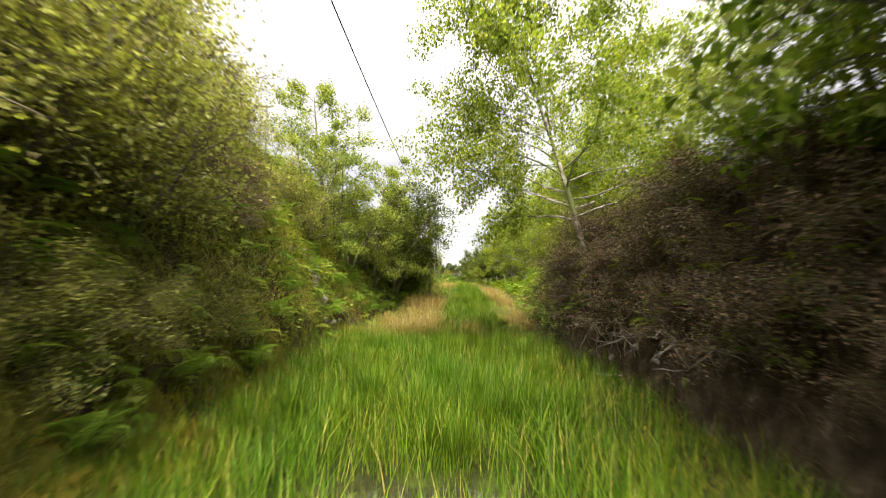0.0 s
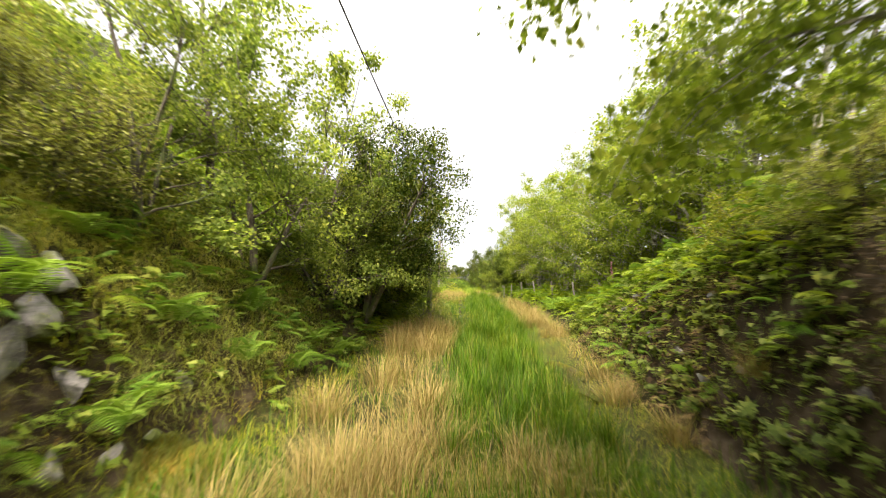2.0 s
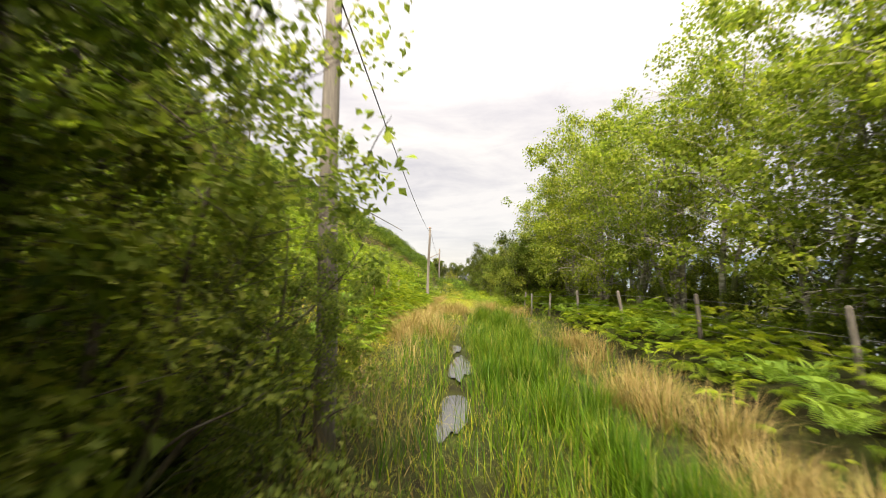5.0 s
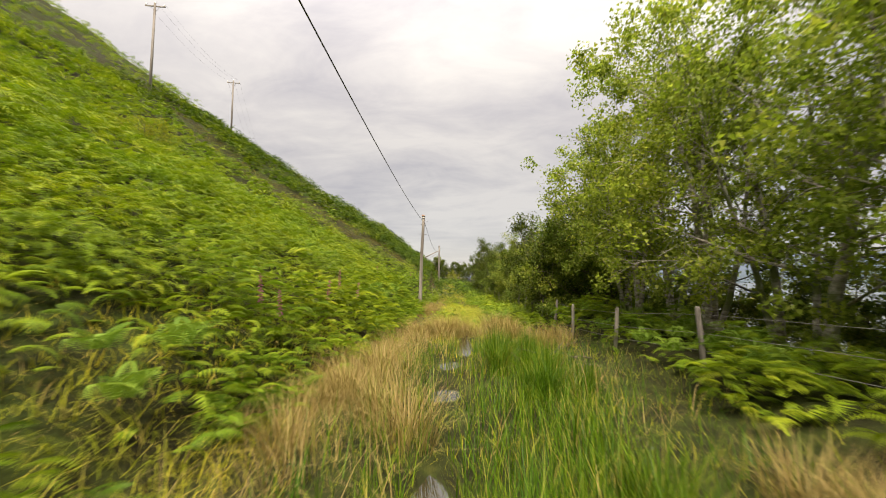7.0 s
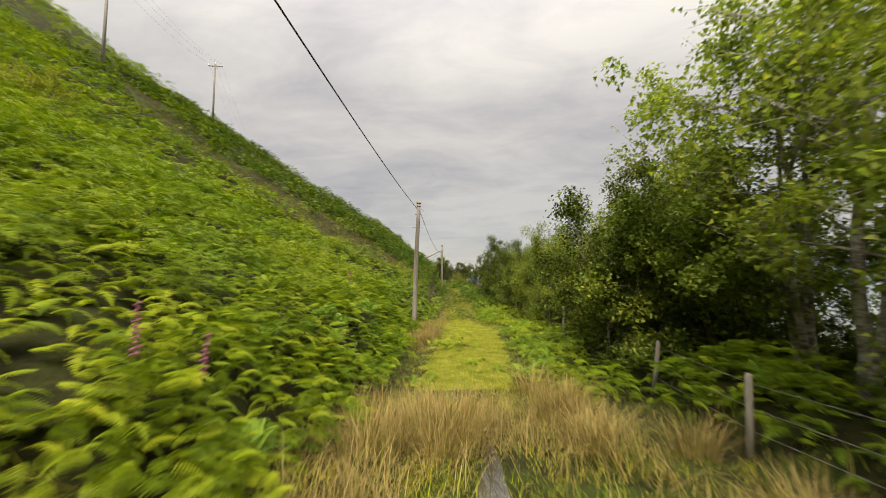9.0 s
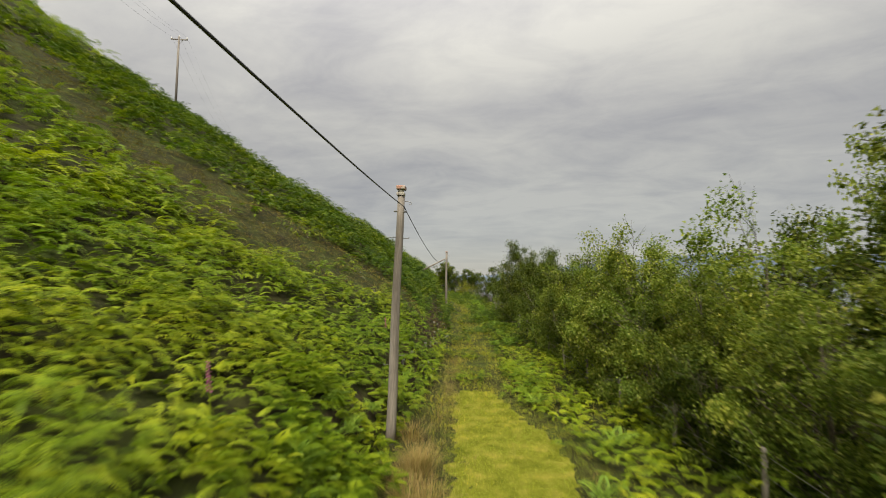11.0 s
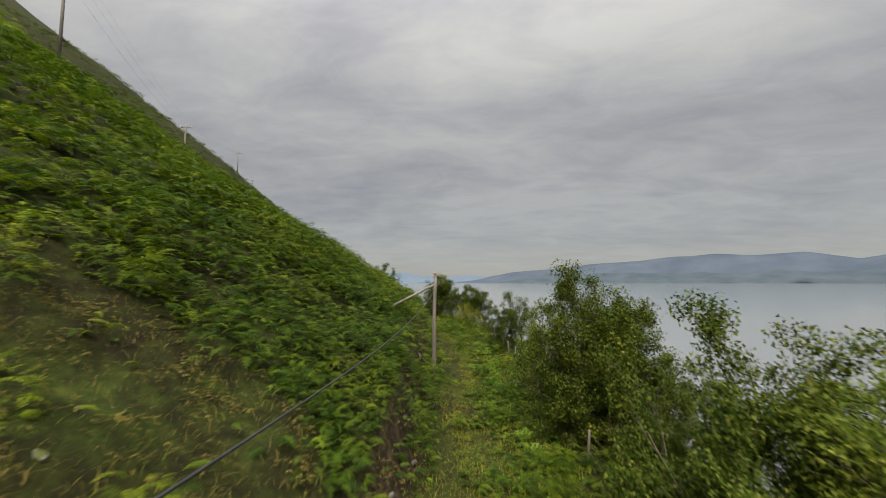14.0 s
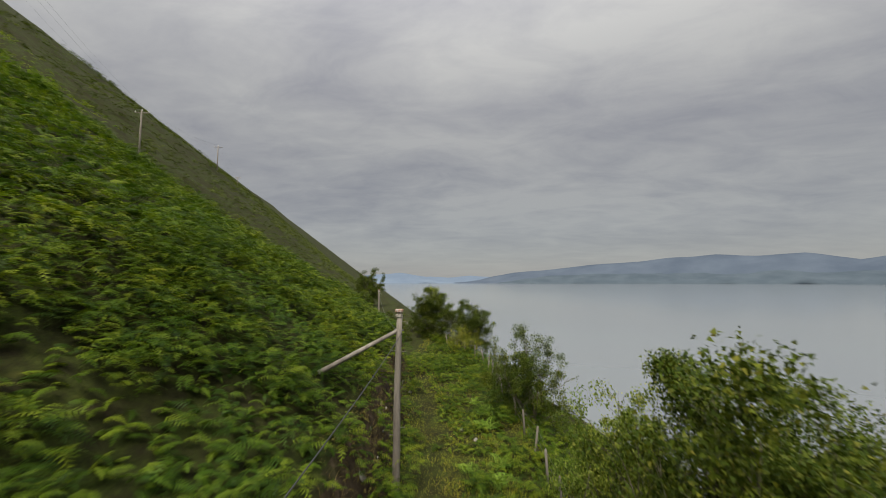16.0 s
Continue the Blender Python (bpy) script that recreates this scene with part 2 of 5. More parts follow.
M_WILLOW_LEAF = material("willow_leaf", leafy, stops=((0.0, (0.065, 0.090, 0.014)), (0.5, (0.125, 0.166, 0.026)), (0.85, (0.195, 0.225, 0.040)), (1.0, (0.27, 0.27, 0.07))),
                         patch=((0.8, 0.9, 0.9), (1.2, 1.1, 0.9)), patch_scale=0.5, rough=0.55, gloss=0.07, through_light=0.42)
# greyer willow leaf, its colour also raised to brighten trees in the dim cutting
M_LEAF_BRIGHTENED = material("leaf_brightened", leafy, stops=((0.0, (0.085, 0.112, 0.030)), (0.5, (0.168, 0.212, 0.050)), (0.85, (0.25, 0.285, 0.072)), (1.0, (0.33, 0.335, 0.105))),
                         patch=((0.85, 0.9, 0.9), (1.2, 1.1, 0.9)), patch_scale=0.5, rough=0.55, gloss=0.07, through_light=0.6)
M_SCRUB_LEAF = material("scrub_leaf", leafy, stops=((0.0, (0.105, 0.084, 0.040)), (0.3, (0.168, 0.162, 0.050)), (0.7, (0.252, 0.269, 0.075)), (1.0, (0.378, 0.392, 0.150))), patch=((0.8, 0.8, 0.8), (1.15, 1.1, 0.95)), patch_scale=0.7, rough=0.6, through_light=0.45)
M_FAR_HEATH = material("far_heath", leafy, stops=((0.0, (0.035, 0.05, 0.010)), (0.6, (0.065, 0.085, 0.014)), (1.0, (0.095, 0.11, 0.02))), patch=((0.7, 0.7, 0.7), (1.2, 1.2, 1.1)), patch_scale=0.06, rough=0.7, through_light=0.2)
M_GORSE = material("yellow_green_leaf", leafy, stops=((0.0, (0.10, 0.13, 0.012)), (0.6, (0.19, 0.21, 0.02)), (1.0, (0.29, 0.26, 0.03))), rough=0.5)
M_HEATHER = material("heather_twig", leafy, stops=((0.0, (0.036, 0.024, 0.017)), (0.5, (0.11, 0.076, 0.054)), (0.85, (0.20, 0.15, 0.095)), (1.0, (0.13, 0.14, 0.04))),
                     patch=((0.8, 0.75, 0.75), (1.15, 1.1, 1.0)), patch_scale=0.6, rough=0.8, through_light=0.1)
M_HEATH = material("heath_twig", leafy, stops=((0.0, (0.05, 0.040, 0.012)), (0.4, (0.13, 0.102, 0.027)), (0.8, (0.205, 0.165, 0.046)), (1.0, (0.12, 0.14, 0.02))),
                  patch=((0.8, 0.8, 0.75), (1.15, 1.1, 1.0)), patch_scale=0.5, rough=0.8, through_light=0.15)
M_FOXGLOVE = material("foxglove_bell", leafy, stops=((0.0, (0.24, 0.06, 0.15)), (1.0, (0.36, 0.13, 0.24))), rough=0.5)
M_BIRCH_BARK = material("birch_bark", solid, stops=((0.35, (0.07, 0.055, 0.045)), (0.48, (0.24, 0.21, 0.18)), (0.65, (0.46, 0.43, 0.39))), scale=4.0, fine_scale=22.0, stretch_z=2.5, bump=0.5, moss=(0.10, 0.12, 0.04))
M_DARK_BARK = material("dark_bark", solid, stops=((0.35, (0.035, 0.027, 0.02)), (0.55, (0.10, 0.078, 0.058)), (0.7, (0.17, 0.15, 0.12))), scale=5.0, fine_scale=40.0, stretch_z=0.4, bump=0.6, moss=(0.08, 0.10, 0.03))
M_TIMBER = material("weathered_timber", solid, stops=((0.35, (0.085, 0.072, 0.060)), (0.5, (0.155, 0.135, 0.115)), (0.68, (0.25, 0.225, 0.195))), scale=2.5, fine_scale=60.0, stretch_z=0.06, bump=0.5, bump_dist=0.006)
M_CAP_RED = material("flaking_red_paint", solid, stops=((0.42, (0.33, 0.30, 0.27)), (0.52, (0.27, 0.16, 0.12)), (0.7, (0.31, 0.15, 0.10))), scale=9.0, fine_scale=50.0)
M_CAP_GREY = material("lichened_timber", solid, stops=((0.35, (0.12, 0.10, 0.09)), (0.5, (0.30, 0.28, 0.24)), (0.65, (0.42, 0.40, 0.34))), scale=12.0, fine_scale=60.0)
M_IRON = material("galvanised_iron", solid, stops=((0.35, (0.10, 0.09, 0.085)), (0.6, (0.24, 0.23, 0.22))), scale=20.0, fine_scale=80.0, rough=0.55, metal=0.6, bump=0.1, bump_dist=0.002)
M_CABLE = material("black_cable", solid, stops=((0.3, (0.018, 0.018, 0.02)), (0.7, (0.04, 0.04, 0.044))), scale=3.0, fine_scale=30.0, rough=0.6, bump=0.05, bump_dist=0.001)
M_PORCELAIN = material("porcelain", solid, stops=((0.3, (0.45, 0.44, 0.42)), (0.7, (0.62, 0.61, 0.58))), scale=8.0, fine_scale=40.0, rough=0.25, bump=0.02, bump_dist=0.001)
M_ROCK = material("lichened_rock", solid, stops=((0.3, (0.06, 0.053, 0.048)), (0.48, (0.15, 0.138, 0.13)), (0.7, (0.32, 0.30, 0.28))), scale=3.5, fine_scale=26.0, bump=0.8, bump_dist=0.03, moss=(0.08, 0.095, 0.02), moss_scale=2.2)
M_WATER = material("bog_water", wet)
M_SEA = material("sea_water", wet, color=(0.15, 0.165, 0.18), rough=0.12, scale=0.35, strength=0.12, dist=0.08, ior=1.4)
# haze is in the colours and glow, palest on the farthest hills
M_FAR_NEAR = material("far_shore", painted_haze, stops=((0.35, (0.046, 0.058, 0.078)), (0.65, (0.062, 0.076, 0.098))), glow=0.5)
M_FAR_DIM = material("far_shore_woods", painted_haze, stops=((0.35, (0.045, 0.058, 0.072)), (0.65, (0.06, 0.075, 0.09))), glow=0.36, scale=0.006)
M_FAR_BLUE = material("farther_hills", painted_haze, stops=((0.35, (0.082, 0.105, 0.14)), (0.65, (0.10, 0.125, 0.16))), glow=0.5)


# ---- mesh helpers ----
def mesh_of(name, verts, faces, mat, smooth=False):
    """One mesh from arrays: verts (n, 3); faces (m, 3) or (m, 4)."""
    verts, faces = np.asarray(verts, dtype=np.float32), np.asarray(faces, dtype=np.int32)
    me = bpy.data.meshes.new(name)
    k = faces.shape[1]
    me.vertices.add(len(verts))
    me.vertices.foreach_set("co", verts.ravel())
    me.loops.add(faces.size)
    me.loops.foreach_set("vertex_index", faces.ravel())
    me.polygons.add(len(faces))
    me.polygons.foreach_set("loop_start", np.arange(0, faces.size, k, dtype=np.int32))
    me.polygons.foreach_set("loop_total", np.full(len(faces), k, dtype=np.int32))
    me.polygons.foreach_set("use_smooth", np.full(len(faces), smooth, dtype=bool))
    me.materials.append(mat)
    me.update(calc_edges=True)
    return me


def part(name, me, parent, label="", at=None):
    ob = new(name, me)
    if parent is not None:
        ob.parent = parent
    if at is not None:
        ob.matrix_basis = at
    return tagged(ob, label)


def thing(name, label, category, group="", kind="", at=None, data=None):
    ob = new(name, data)
    if at is not None:
        ob.matrix_basis = at
    return tagged(ob, label, category, group, kind)


def merge(pieces):
    """Joins (verts, faces) pairs of one face size."""
    vs, fs, n = [], [], 0
    for v, f in pieces:
        vs.append(np.asarray(v, float))
        fs.append(np.asarray(f, int) + n)
        n += len(v)
    return np.concatenate(vs), np.concatenate(fs)


def tube(points, radii, sides=6, cap=True):
    """A tapering round bar along a line of points, as triangles."""
    pts, radii = np.asarray(points, float), np.asarray(radii, float)
    tang = np.gradient(pts, axis=0)
    tang /= np.linalg.norm(tang, axis=1)[:, None] + 1e-9
    ref = np.array([0.0, 0.0, 1.0]) if abs(tang[0, 2]) < 0.8 else np.array([1.0, 0.0, 0.0])
    u = np.cross(tang, ref)
    u /= np.linalg.norm(u, axis=1)[:, None] + 1e-9
    v = np.cross(tang, u)
    a = np.linspace(0, 2 * np.pi, sides, endpoint=False)
    ring = (np.cos(a)[None, :, None] * u[:, None, :] + np.sin(a)[None, :, None] * v[:, None, :]) * radii[:, None, None]
    verts = (pts[:, None, :] + ring).reshape(-1, 3)
    n, faces = len(pts), []
    for i in range(n - 1):
        for j in range(sides):
            p, q = i * sides + j, i * sides + (j + 1) % sides
            faces += [(p, q, q + sides), (p, q + sides, p + sides)]
    if cap:
        verts = np.vstack([verts, pts[0], pts[-1]])
        lo, hi = n * sides, n * sides + 1
        for j in range(sides):
            faces += [(lo, (j + 1) % sides, j), (hi, (n - 1) * sides + j, (n - 1) * sides + (j + 1) % sides)]
    return verts, np.array(faces)


def box(x, y, z, cx=0.0, cy=0.0, cz=0.0, bevel=0.01):
    """A block with its edges taken off, as a mesh in triangles."""
    bm = bmesh.new()
    bmesh.ops.create_cube(bm, size=1.0)
    bmesh.ops.scale(bm, vec=(x, y, z), verts=bm.verts)
    bmesh.ops.bevel(bm, geom=list(bm.edges), offset=bevel, segments=1, affect="EDGES")
    bmesh.ops.triangulate(bm, faces=bm.faces)
    bmesh.ops.translate(bm, vec=(cx, cy, cz), verts=bm.verts)
    bm.verts.index_update()
    v = np.array([w.co[:] for w in bm.verts])
    f = np.array([[w.index for w in g.verts] for g in bm.faces])
    bm.free()
    return v, f


def fbm(x, y, scale, seed=0, octaves=3):
    """Smooth noise, about -1 to 1, from sines of turning directions."""
    rs = np.random.RandomState(seed)
    x, y = np.asarray(x, float), np.asarray(y, float)
    out, amp, f = np.zeros(np.broadcast(x, y).shape), 1.0, 1.0 / scale
    for _ in range(octaves):
        layer = 0
        for _ in range(4):
            a, ph, k = rs.uniform(0, 2 * np.pi), rs.uniform(0, 2 * np.pi), rs.uniform(0.7, 1.4)
            layer = layer + np.sin(6.283 * f * k * (np.cos(a) * x + np.sin(a) * y) + ph)
        out, amp, f = out + amp * layer / 2.6, amp * 0.5, f * 2.03
    return out / 1.75


# ---- the lie of the land ----
SEA = -13.0


def level(y):
    """Height of the old track's bed."""
    return np.interp(y, (-20, 0, 10, 15, 22, 30, 37, 42, 49, 62, 67, 76, 88, 95, 110, 160), (-1.2, -1.2, -1.15, -1.08, -0.74, -0.2, 0.08, 0.18, 0.02, -0.03, -0.1, 0.2, 0.75, 1.3, 1.7, 2.5))


def shoulder(y):
    """Height from which the hillside and the banks rise; the bed is worn down below it."""
    return np.interp(y, (-20, 0, 22, 33, 43, 61, 80, 92, 110, 160), (-0.4, -0.32, -0.22, 0.2, 0.45, 0.75, 1.15, 1.5, 1.7, 2.5))


def left_edge(y):
    return np.interp(y, (-20, 8, 12, 14.5, 17, 20, 26, 33, 45, 54, 61, 68, 80, 92, 108, 120, 128, 150, 195, 300, 5000), (-3.6, -3.85, -4.0, -4.35, -4.1, -4.0, -3.2, -3.0, -2.7, -3.2, -3.8, -3.3, -3.35, -4.3, -6.3, -11.5, -17, -22, -32, -62, -1300))


def right_edge(y):
    return np.interp(y, (-20, 10, 11.3, 15, 21, 26, 45, 60, 78, 92, 110, 120, 150, 300, 5000), (3.6, 3.6, 3.2, 3.1, 3.3, 3.6, 3.3, 2.9, 2.4, 0.9, -1.2, -5.3, -14, -56, -1290))


def height(x, y):
    x, y = np.asarray(x, float), np.asarray(y, float)
    z0 = level(y)
    d, e = left_edge(y) - x, x - right_edge(y)
    rough = fbm(x, y, 2.6, 3) * 0.10 + fbm(x, y, 9.0, 4) * 0.16
    # left: a steep cutting at first, then the open hillside, cut off low by the track
    cut = np.interp(d, (0, 0.5, 2.0, 5.5, 9, 60, 200, 900), (0, 0.75, 2.6, 6.6, 8.4, 36, 105, 240))
    wall = np.interp(d, (0, 0.35, 1.0, 1.9, 4.5, 9, 60, 200, 900), (0, 0.9, 2.7, 4.0, 6.0, 8.4, 36, 105, 240))
    w = np.clip((16 - y) / 4.0, 0, 1)
    cut = cut * (1 - w) + wall * w
    steep = np.interp(y, (0, 55, 80, 125, 180), (0.94, 0.96, 1.0, 0.98, 1.17))
    lip = np.interp(y, (24, 40, 62, 70, 80, 88, 100, 120, 140), (0.3, 0.2, 0.2, 0.4, 0.9, 1.9, 2.3, 1.6, 1.0))
    rise = np.interp(y, (58, 70, 80, 88, 100, 120), (0, 0.7, 1.2, 1.3, 0.5, 0))
    open_hill = lip * np.clip(d / 0.9, 0, 1) + rise * np.clip((d - 1.5) / 7, 0, 1) + steep * np.interp(d, (0.3, 18, 60, 200, 900), (0, 10.4, 39.8, 130, 290))
    k = np.clip((y - 19) / 9.0, 0, 1)
    k = k * k * (3 - 2 * k)
    worn = shoulder(y) - z0
    left = cut * (1 - k) + open_hill * k + worn * np.clip(d / 1.1, 0, 1)
    # right: a peat bank, then a flat shelf, then the fall to the shore
    bank = np.interp(y, (0, 4, 11, 14, 17, 20, 23, 26, 29), (2.5, 2.7, 2.7, 2.4, 2.4, 2.2, 1.7, 0.7, 0.2))
    shelf = np.interp(y, (0, 22, 30, 46, 54, 75, 92), (5.0, 4.0, 3.4, 2.2, 1.1, 0.6, 0.5))
    right = bank * np.clip(e / np.interp(y, (13, 18), (0.5, 1.3)), 0, 1) + 0.10 * np.clip(e - 0.45, 0, 3) * np.clip((22 - y) / 8, 0, 1)
    right = right + worn * np.clip(e / 0.7, 0, 1) * np.clip((60 - y) / 12, 0, 1)
    right = right - 0.62 * np.clip(e - shelf, 0, None)
    side = np.where(d > 0, left, np.where(e > 0, right, 0))
    outer = np.clip(np.maximum(d, e) / 1.2, 0.16, 1)
    z = z0 + side + rough * outer * np.where((d > 0) | (e > 0), 1.6, 1.0)
    z = z + np.clip(d - 12, 0, 60) / 60 * fbm(x, y, 34.0, 8) * 2.4
    return np.maximum(z - wells(x, y), SEA - 14)


POOLS = ((-0.4, 4.7, 1.0, 0.4), (-1.05, 8.5, 0.12, 1.0), (0.35, 13.9, 0.72, 0.55), (1.2, 14.5, 0.4, 0.45), (2.2, 21.6, 0.3, 1.6),
         (-0.53, 31.6, 0.18, 0.8), (-0.42, 34.6, 0.2, 1.15), (-0.6, 36.3, 0.14, 0.6), (-0.3, 43.9, 0.17, 1.5), (-0.6, 39.4, 0.3, 0.3), (-0.65, 41.5, 0.2, 0.35), (1.7, 37.4, 0.2, 0.7))


def wells(x, y):
    w = np.zeros(np.broadcast(x, y).shape)
    for px, py, rx, ry in POOLS:
        w = w + 0.16 * np.exp(-(((x - px) / rx) ** 2 + ((y - py) / ry) ** 2) * 0.7)
    return w


def spaced(fine_from, fine_to, step, far_lo, far_hi, grow=1.09):
    mid = list(np.arange(fine_from, fine_to, step))
    hi, s = [], step
    while (hi[-1] if hi else fine_to) < far_hi:
        hi.append((hi[-1] if hi else fine_to) + s)
        s *= grow
    lo, s = [], step
    while (lo[-1] if lo else fine_from) > far_lo:
        lo.append((lo[-1] if lo else fine_from) - s)
        s *= grow
    return np.array(lo[::-1] + mid + hi)


gx, gy = spaced(-9, 7, 0.22, -700, 4700), spaced(-4, 110, 0.4, -120, 4700)
X, Y = np.meshgrid(gx, gy)
gv = np.stack([X, Y, height(X, Y)], -1).reshape(-1, 3)
nx, ny = len(gx), len(gy)
ii = (np.arange(ny - 1)[:, None] * nx + np.arange(nx - 1)[None, :]).ravel()
gf = np.stack([ii, ii + 1, ii + 1 + nx, ii + nx], 1)
thing("ground", "boggy turf, peat and rough hillside soil", "ground", kind="structure", data=mesh_of("ground", gv, gf, M_SOIL, True))

# the sea loch and the land across it
sv = [(-4800, -4800, SEA), (4800, -4800, SEA), (4800, 4800, SEA), (-4800, 4800, SEA)]
thing("sea", "calm grey sea under an overcast sky", "sea", kind="structure", data=mesh_of("sea", sv, [(0, 1, 2, 3)], M_SEA))


def far_ridge(name, label, dist, az_from, az_to, heights, mat, seed):
    """A long hill on the far shore: a ridge line with slopes down to the water."""
    n = 160
    a = np.radians(np.linspace(az_from, az_to, n))
    s = np.linspace(0, 1, n)
    top = np.interp(s, np.linspace(0, 1, len(heights)), heights) + 7 * fbm(s * 10, s * 0, 1.3, seed) * (np.interp(s, np.linspace(0, 1, len(heights)), heights) > 5)
    rows = []
    for k, (f, r) in enumerate(((0.0, 0.0), (0.12, 20), (0.45, 160), (0.8, 330), (1.0, 480), (0.6, 620))):
        rr = dist + r + 30 * fbm(s * 20, s * 0 + k, 2.0, seed + k)
        rows.append(np.stack([np.sin(a) * rr, np.cos(a) * rr, SEA - 1 + (np.maximum(top, 2) + 1 - SEA) * f], -1))
    v = np.concatenate(rows)
    f = [(k * n + i, k * n + i + 1, (k + 1) * n + i + 1, (k + 1) * n + i) for k in range(5) for i in range(n - 1)]
    return thing(name, label, "hills", kind="structure", data=mesh_of(name, v, f, mat, True))


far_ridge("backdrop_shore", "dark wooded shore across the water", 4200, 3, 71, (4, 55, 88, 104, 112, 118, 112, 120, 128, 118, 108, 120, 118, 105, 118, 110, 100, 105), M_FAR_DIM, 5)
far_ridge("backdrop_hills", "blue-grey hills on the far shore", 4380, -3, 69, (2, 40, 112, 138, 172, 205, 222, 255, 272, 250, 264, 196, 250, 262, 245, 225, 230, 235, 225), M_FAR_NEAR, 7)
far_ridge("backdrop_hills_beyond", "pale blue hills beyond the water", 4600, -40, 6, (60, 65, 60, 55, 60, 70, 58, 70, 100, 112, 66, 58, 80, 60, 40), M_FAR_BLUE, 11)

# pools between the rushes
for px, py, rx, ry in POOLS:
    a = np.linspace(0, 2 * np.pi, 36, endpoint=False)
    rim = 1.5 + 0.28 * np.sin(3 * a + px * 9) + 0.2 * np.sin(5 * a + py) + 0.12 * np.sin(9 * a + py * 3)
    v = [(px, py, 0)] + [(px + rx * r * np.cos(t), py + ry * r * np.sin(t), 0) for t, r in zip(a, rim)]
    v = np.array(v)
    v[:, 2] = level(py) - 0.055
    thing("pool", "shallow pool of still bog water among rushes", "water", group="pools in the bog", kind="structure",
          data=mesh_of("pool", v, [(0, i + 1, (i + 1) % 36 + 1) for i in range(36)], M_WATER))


# ---- plants in great number ----
def frond(pairs, lobes, arch, droop=0.25):
    """A bracken frond one unit long along y, arching over, with its leaflets in pairs. Triangles."""
    s = np.linspace(0, 1, pairs + 1)
    rz = arch * (s - 1.45 * s * s)
    ry = s * (1 - 0.12 * s)
    v = [(0, a, b) for a, b in zip(ry, rz)]
    f = []
    for i in range(pairs):
        n = len(v)
        v.append((0.012, ry[i], rz[i] - 0.004))
        f.append((i, n, i + 1))
    for i in range(1, pairs + 1):
        t = s[i]
        length = 0.46 * (1 - t) ** 0.75 * min(1, 0.55 + 2.2 * t) + 0.03
        wide = 0.44 * (1.0 / pairs)
        for sgn in (-1, 1):
            ahead = 0.30
            if not lobes:
                n = len(v)
                tip = (sgn * length, ry[i] + ahead * length, rz[i] - droop * length)
                v += [(sgn * length * 0.38, ry[i] + ahead * length * 0.38 + wide * 0.75, rz[i] + 0.02 * length), tip,
                      (sgn * length * 0.42, ry[i] + ahead * length * 0.42 - wide * 0.75, rz[i] - 0.01)]
                f += [(i, n, n + 1), (i, n + 1, n + 2)]
            else:
                prev = i
                for j in range(1, lobes + 1):
                    q = j / lobes
                    c = np.array((sgn * length * q, ry[i] + ahead * length * q * q, rz[i] - droop * length * q * q))
                    w = wide * (1 - q) ** 0.7 * 1.25 + 0.004
                    n = len(v)
                    v += [tuple(c), tuple(c + (sgn * 0.02, w, 0.006)), tuple(c + (sgn * 0.02, -w, -0.006))]
                    f += [(prev, n + 1, n), (prev, n, n + 2)]
                    prev = n
    return np.array(v, float), np.array(f)


def blade(bend, width, segments=2):
    """A grass or rush blade one unit tall, bending over along y. Triangles."""
    v, f = [], []
    for i in range(segments + 1):
        t = i / segments
        y, z, w = bend * t * t, t * (1 - 0.35 * bend * t), width * (1 - t) ** 0.6
        if i < segments:
            v += [(-w, y, z), (w, y, z)]
        else:
            v.append((0, y, z))
    for i in range(segments - 1):
        a = 2 * i
        f += [(a, a + 1, a + 3), (a, a + 3, a + 2)]
    a = 2 * (segments - 1)
    f.append((a, a + 1, a + 2))
    return np.array(v, float), np.array(f)


def sown(template, pos, size, yaw, pitch=None, roll=None, squash=None):
    """Copies of a template, joined: at pos (n, 3), with size, turn about z and tilt (radians)."""
    v, f = template
    n, m = len(pos), len(v)
    if n == 0:
        return np.zeros((0, 3)), np.zeros((0, 3), int)
    p = np.broadcast_to(v, (n, m, 3)).copy() * np.asarray(size).reshape(-1, 1, 1)
    if squash is not None:
        p[:, :, 0] *= np.asarray(squash).reshape(-1, 1)
    if roll is not None:
        c, s = np.cos(roll)[:, None], np.sin(roll)[:, None]
        p[:, :, 0], p[:, :, 2] = p[:, :, 0] * c + p[:, :, 2] * s, -p[:, :, 0] * s + p[:, :, 2] * c
    if pitch is not None:
        c, s = np.cos(pitch)[:, None], np.sin(pitch)[:, None]
        p[:, :, 1], p[:, :, 2] = p[:, :, 1] * c - p[:, :, 2] * s, p[:, :, 1] * s + p[:, :, 2] * c
    c, s = np.cos(yaw)[:, None], np.sin(yaw)[:, None]
    p[:, :, 0], p[:, :, 1] = p[:, :, 0] * c - p[:, :, 1] * s, p[:, :, 0] * s + p[:, :, 1] * c
    p += np.asarray(pos)[:, None, :]
    faces = (f[None] + (np.arange(n) * m)[:, None, None]).reshape(-1, f.shape[1])
    return p.reshape(-1, 3), faces


def spots(rs, x0, x1, y0, y1, per_m2):
    n = int((x1 - x0) * (y1 - y0) * per_m2)
    return rs.uniform(x0, x1, n), rs.uniform(y0, y1, n)


def steepness(x, y):
    """How many square metres of ground lie over one of the plan."""
    gx_, gy_ = (height(x + 0.1, y) - height(x - 0.1, y)) / 0.2, (height(x, y + 0.1) - height(x, y - 0.1)) / 0.2
    return np.sqrt(1 + gx_ ** 2 + gy_ ** 2)


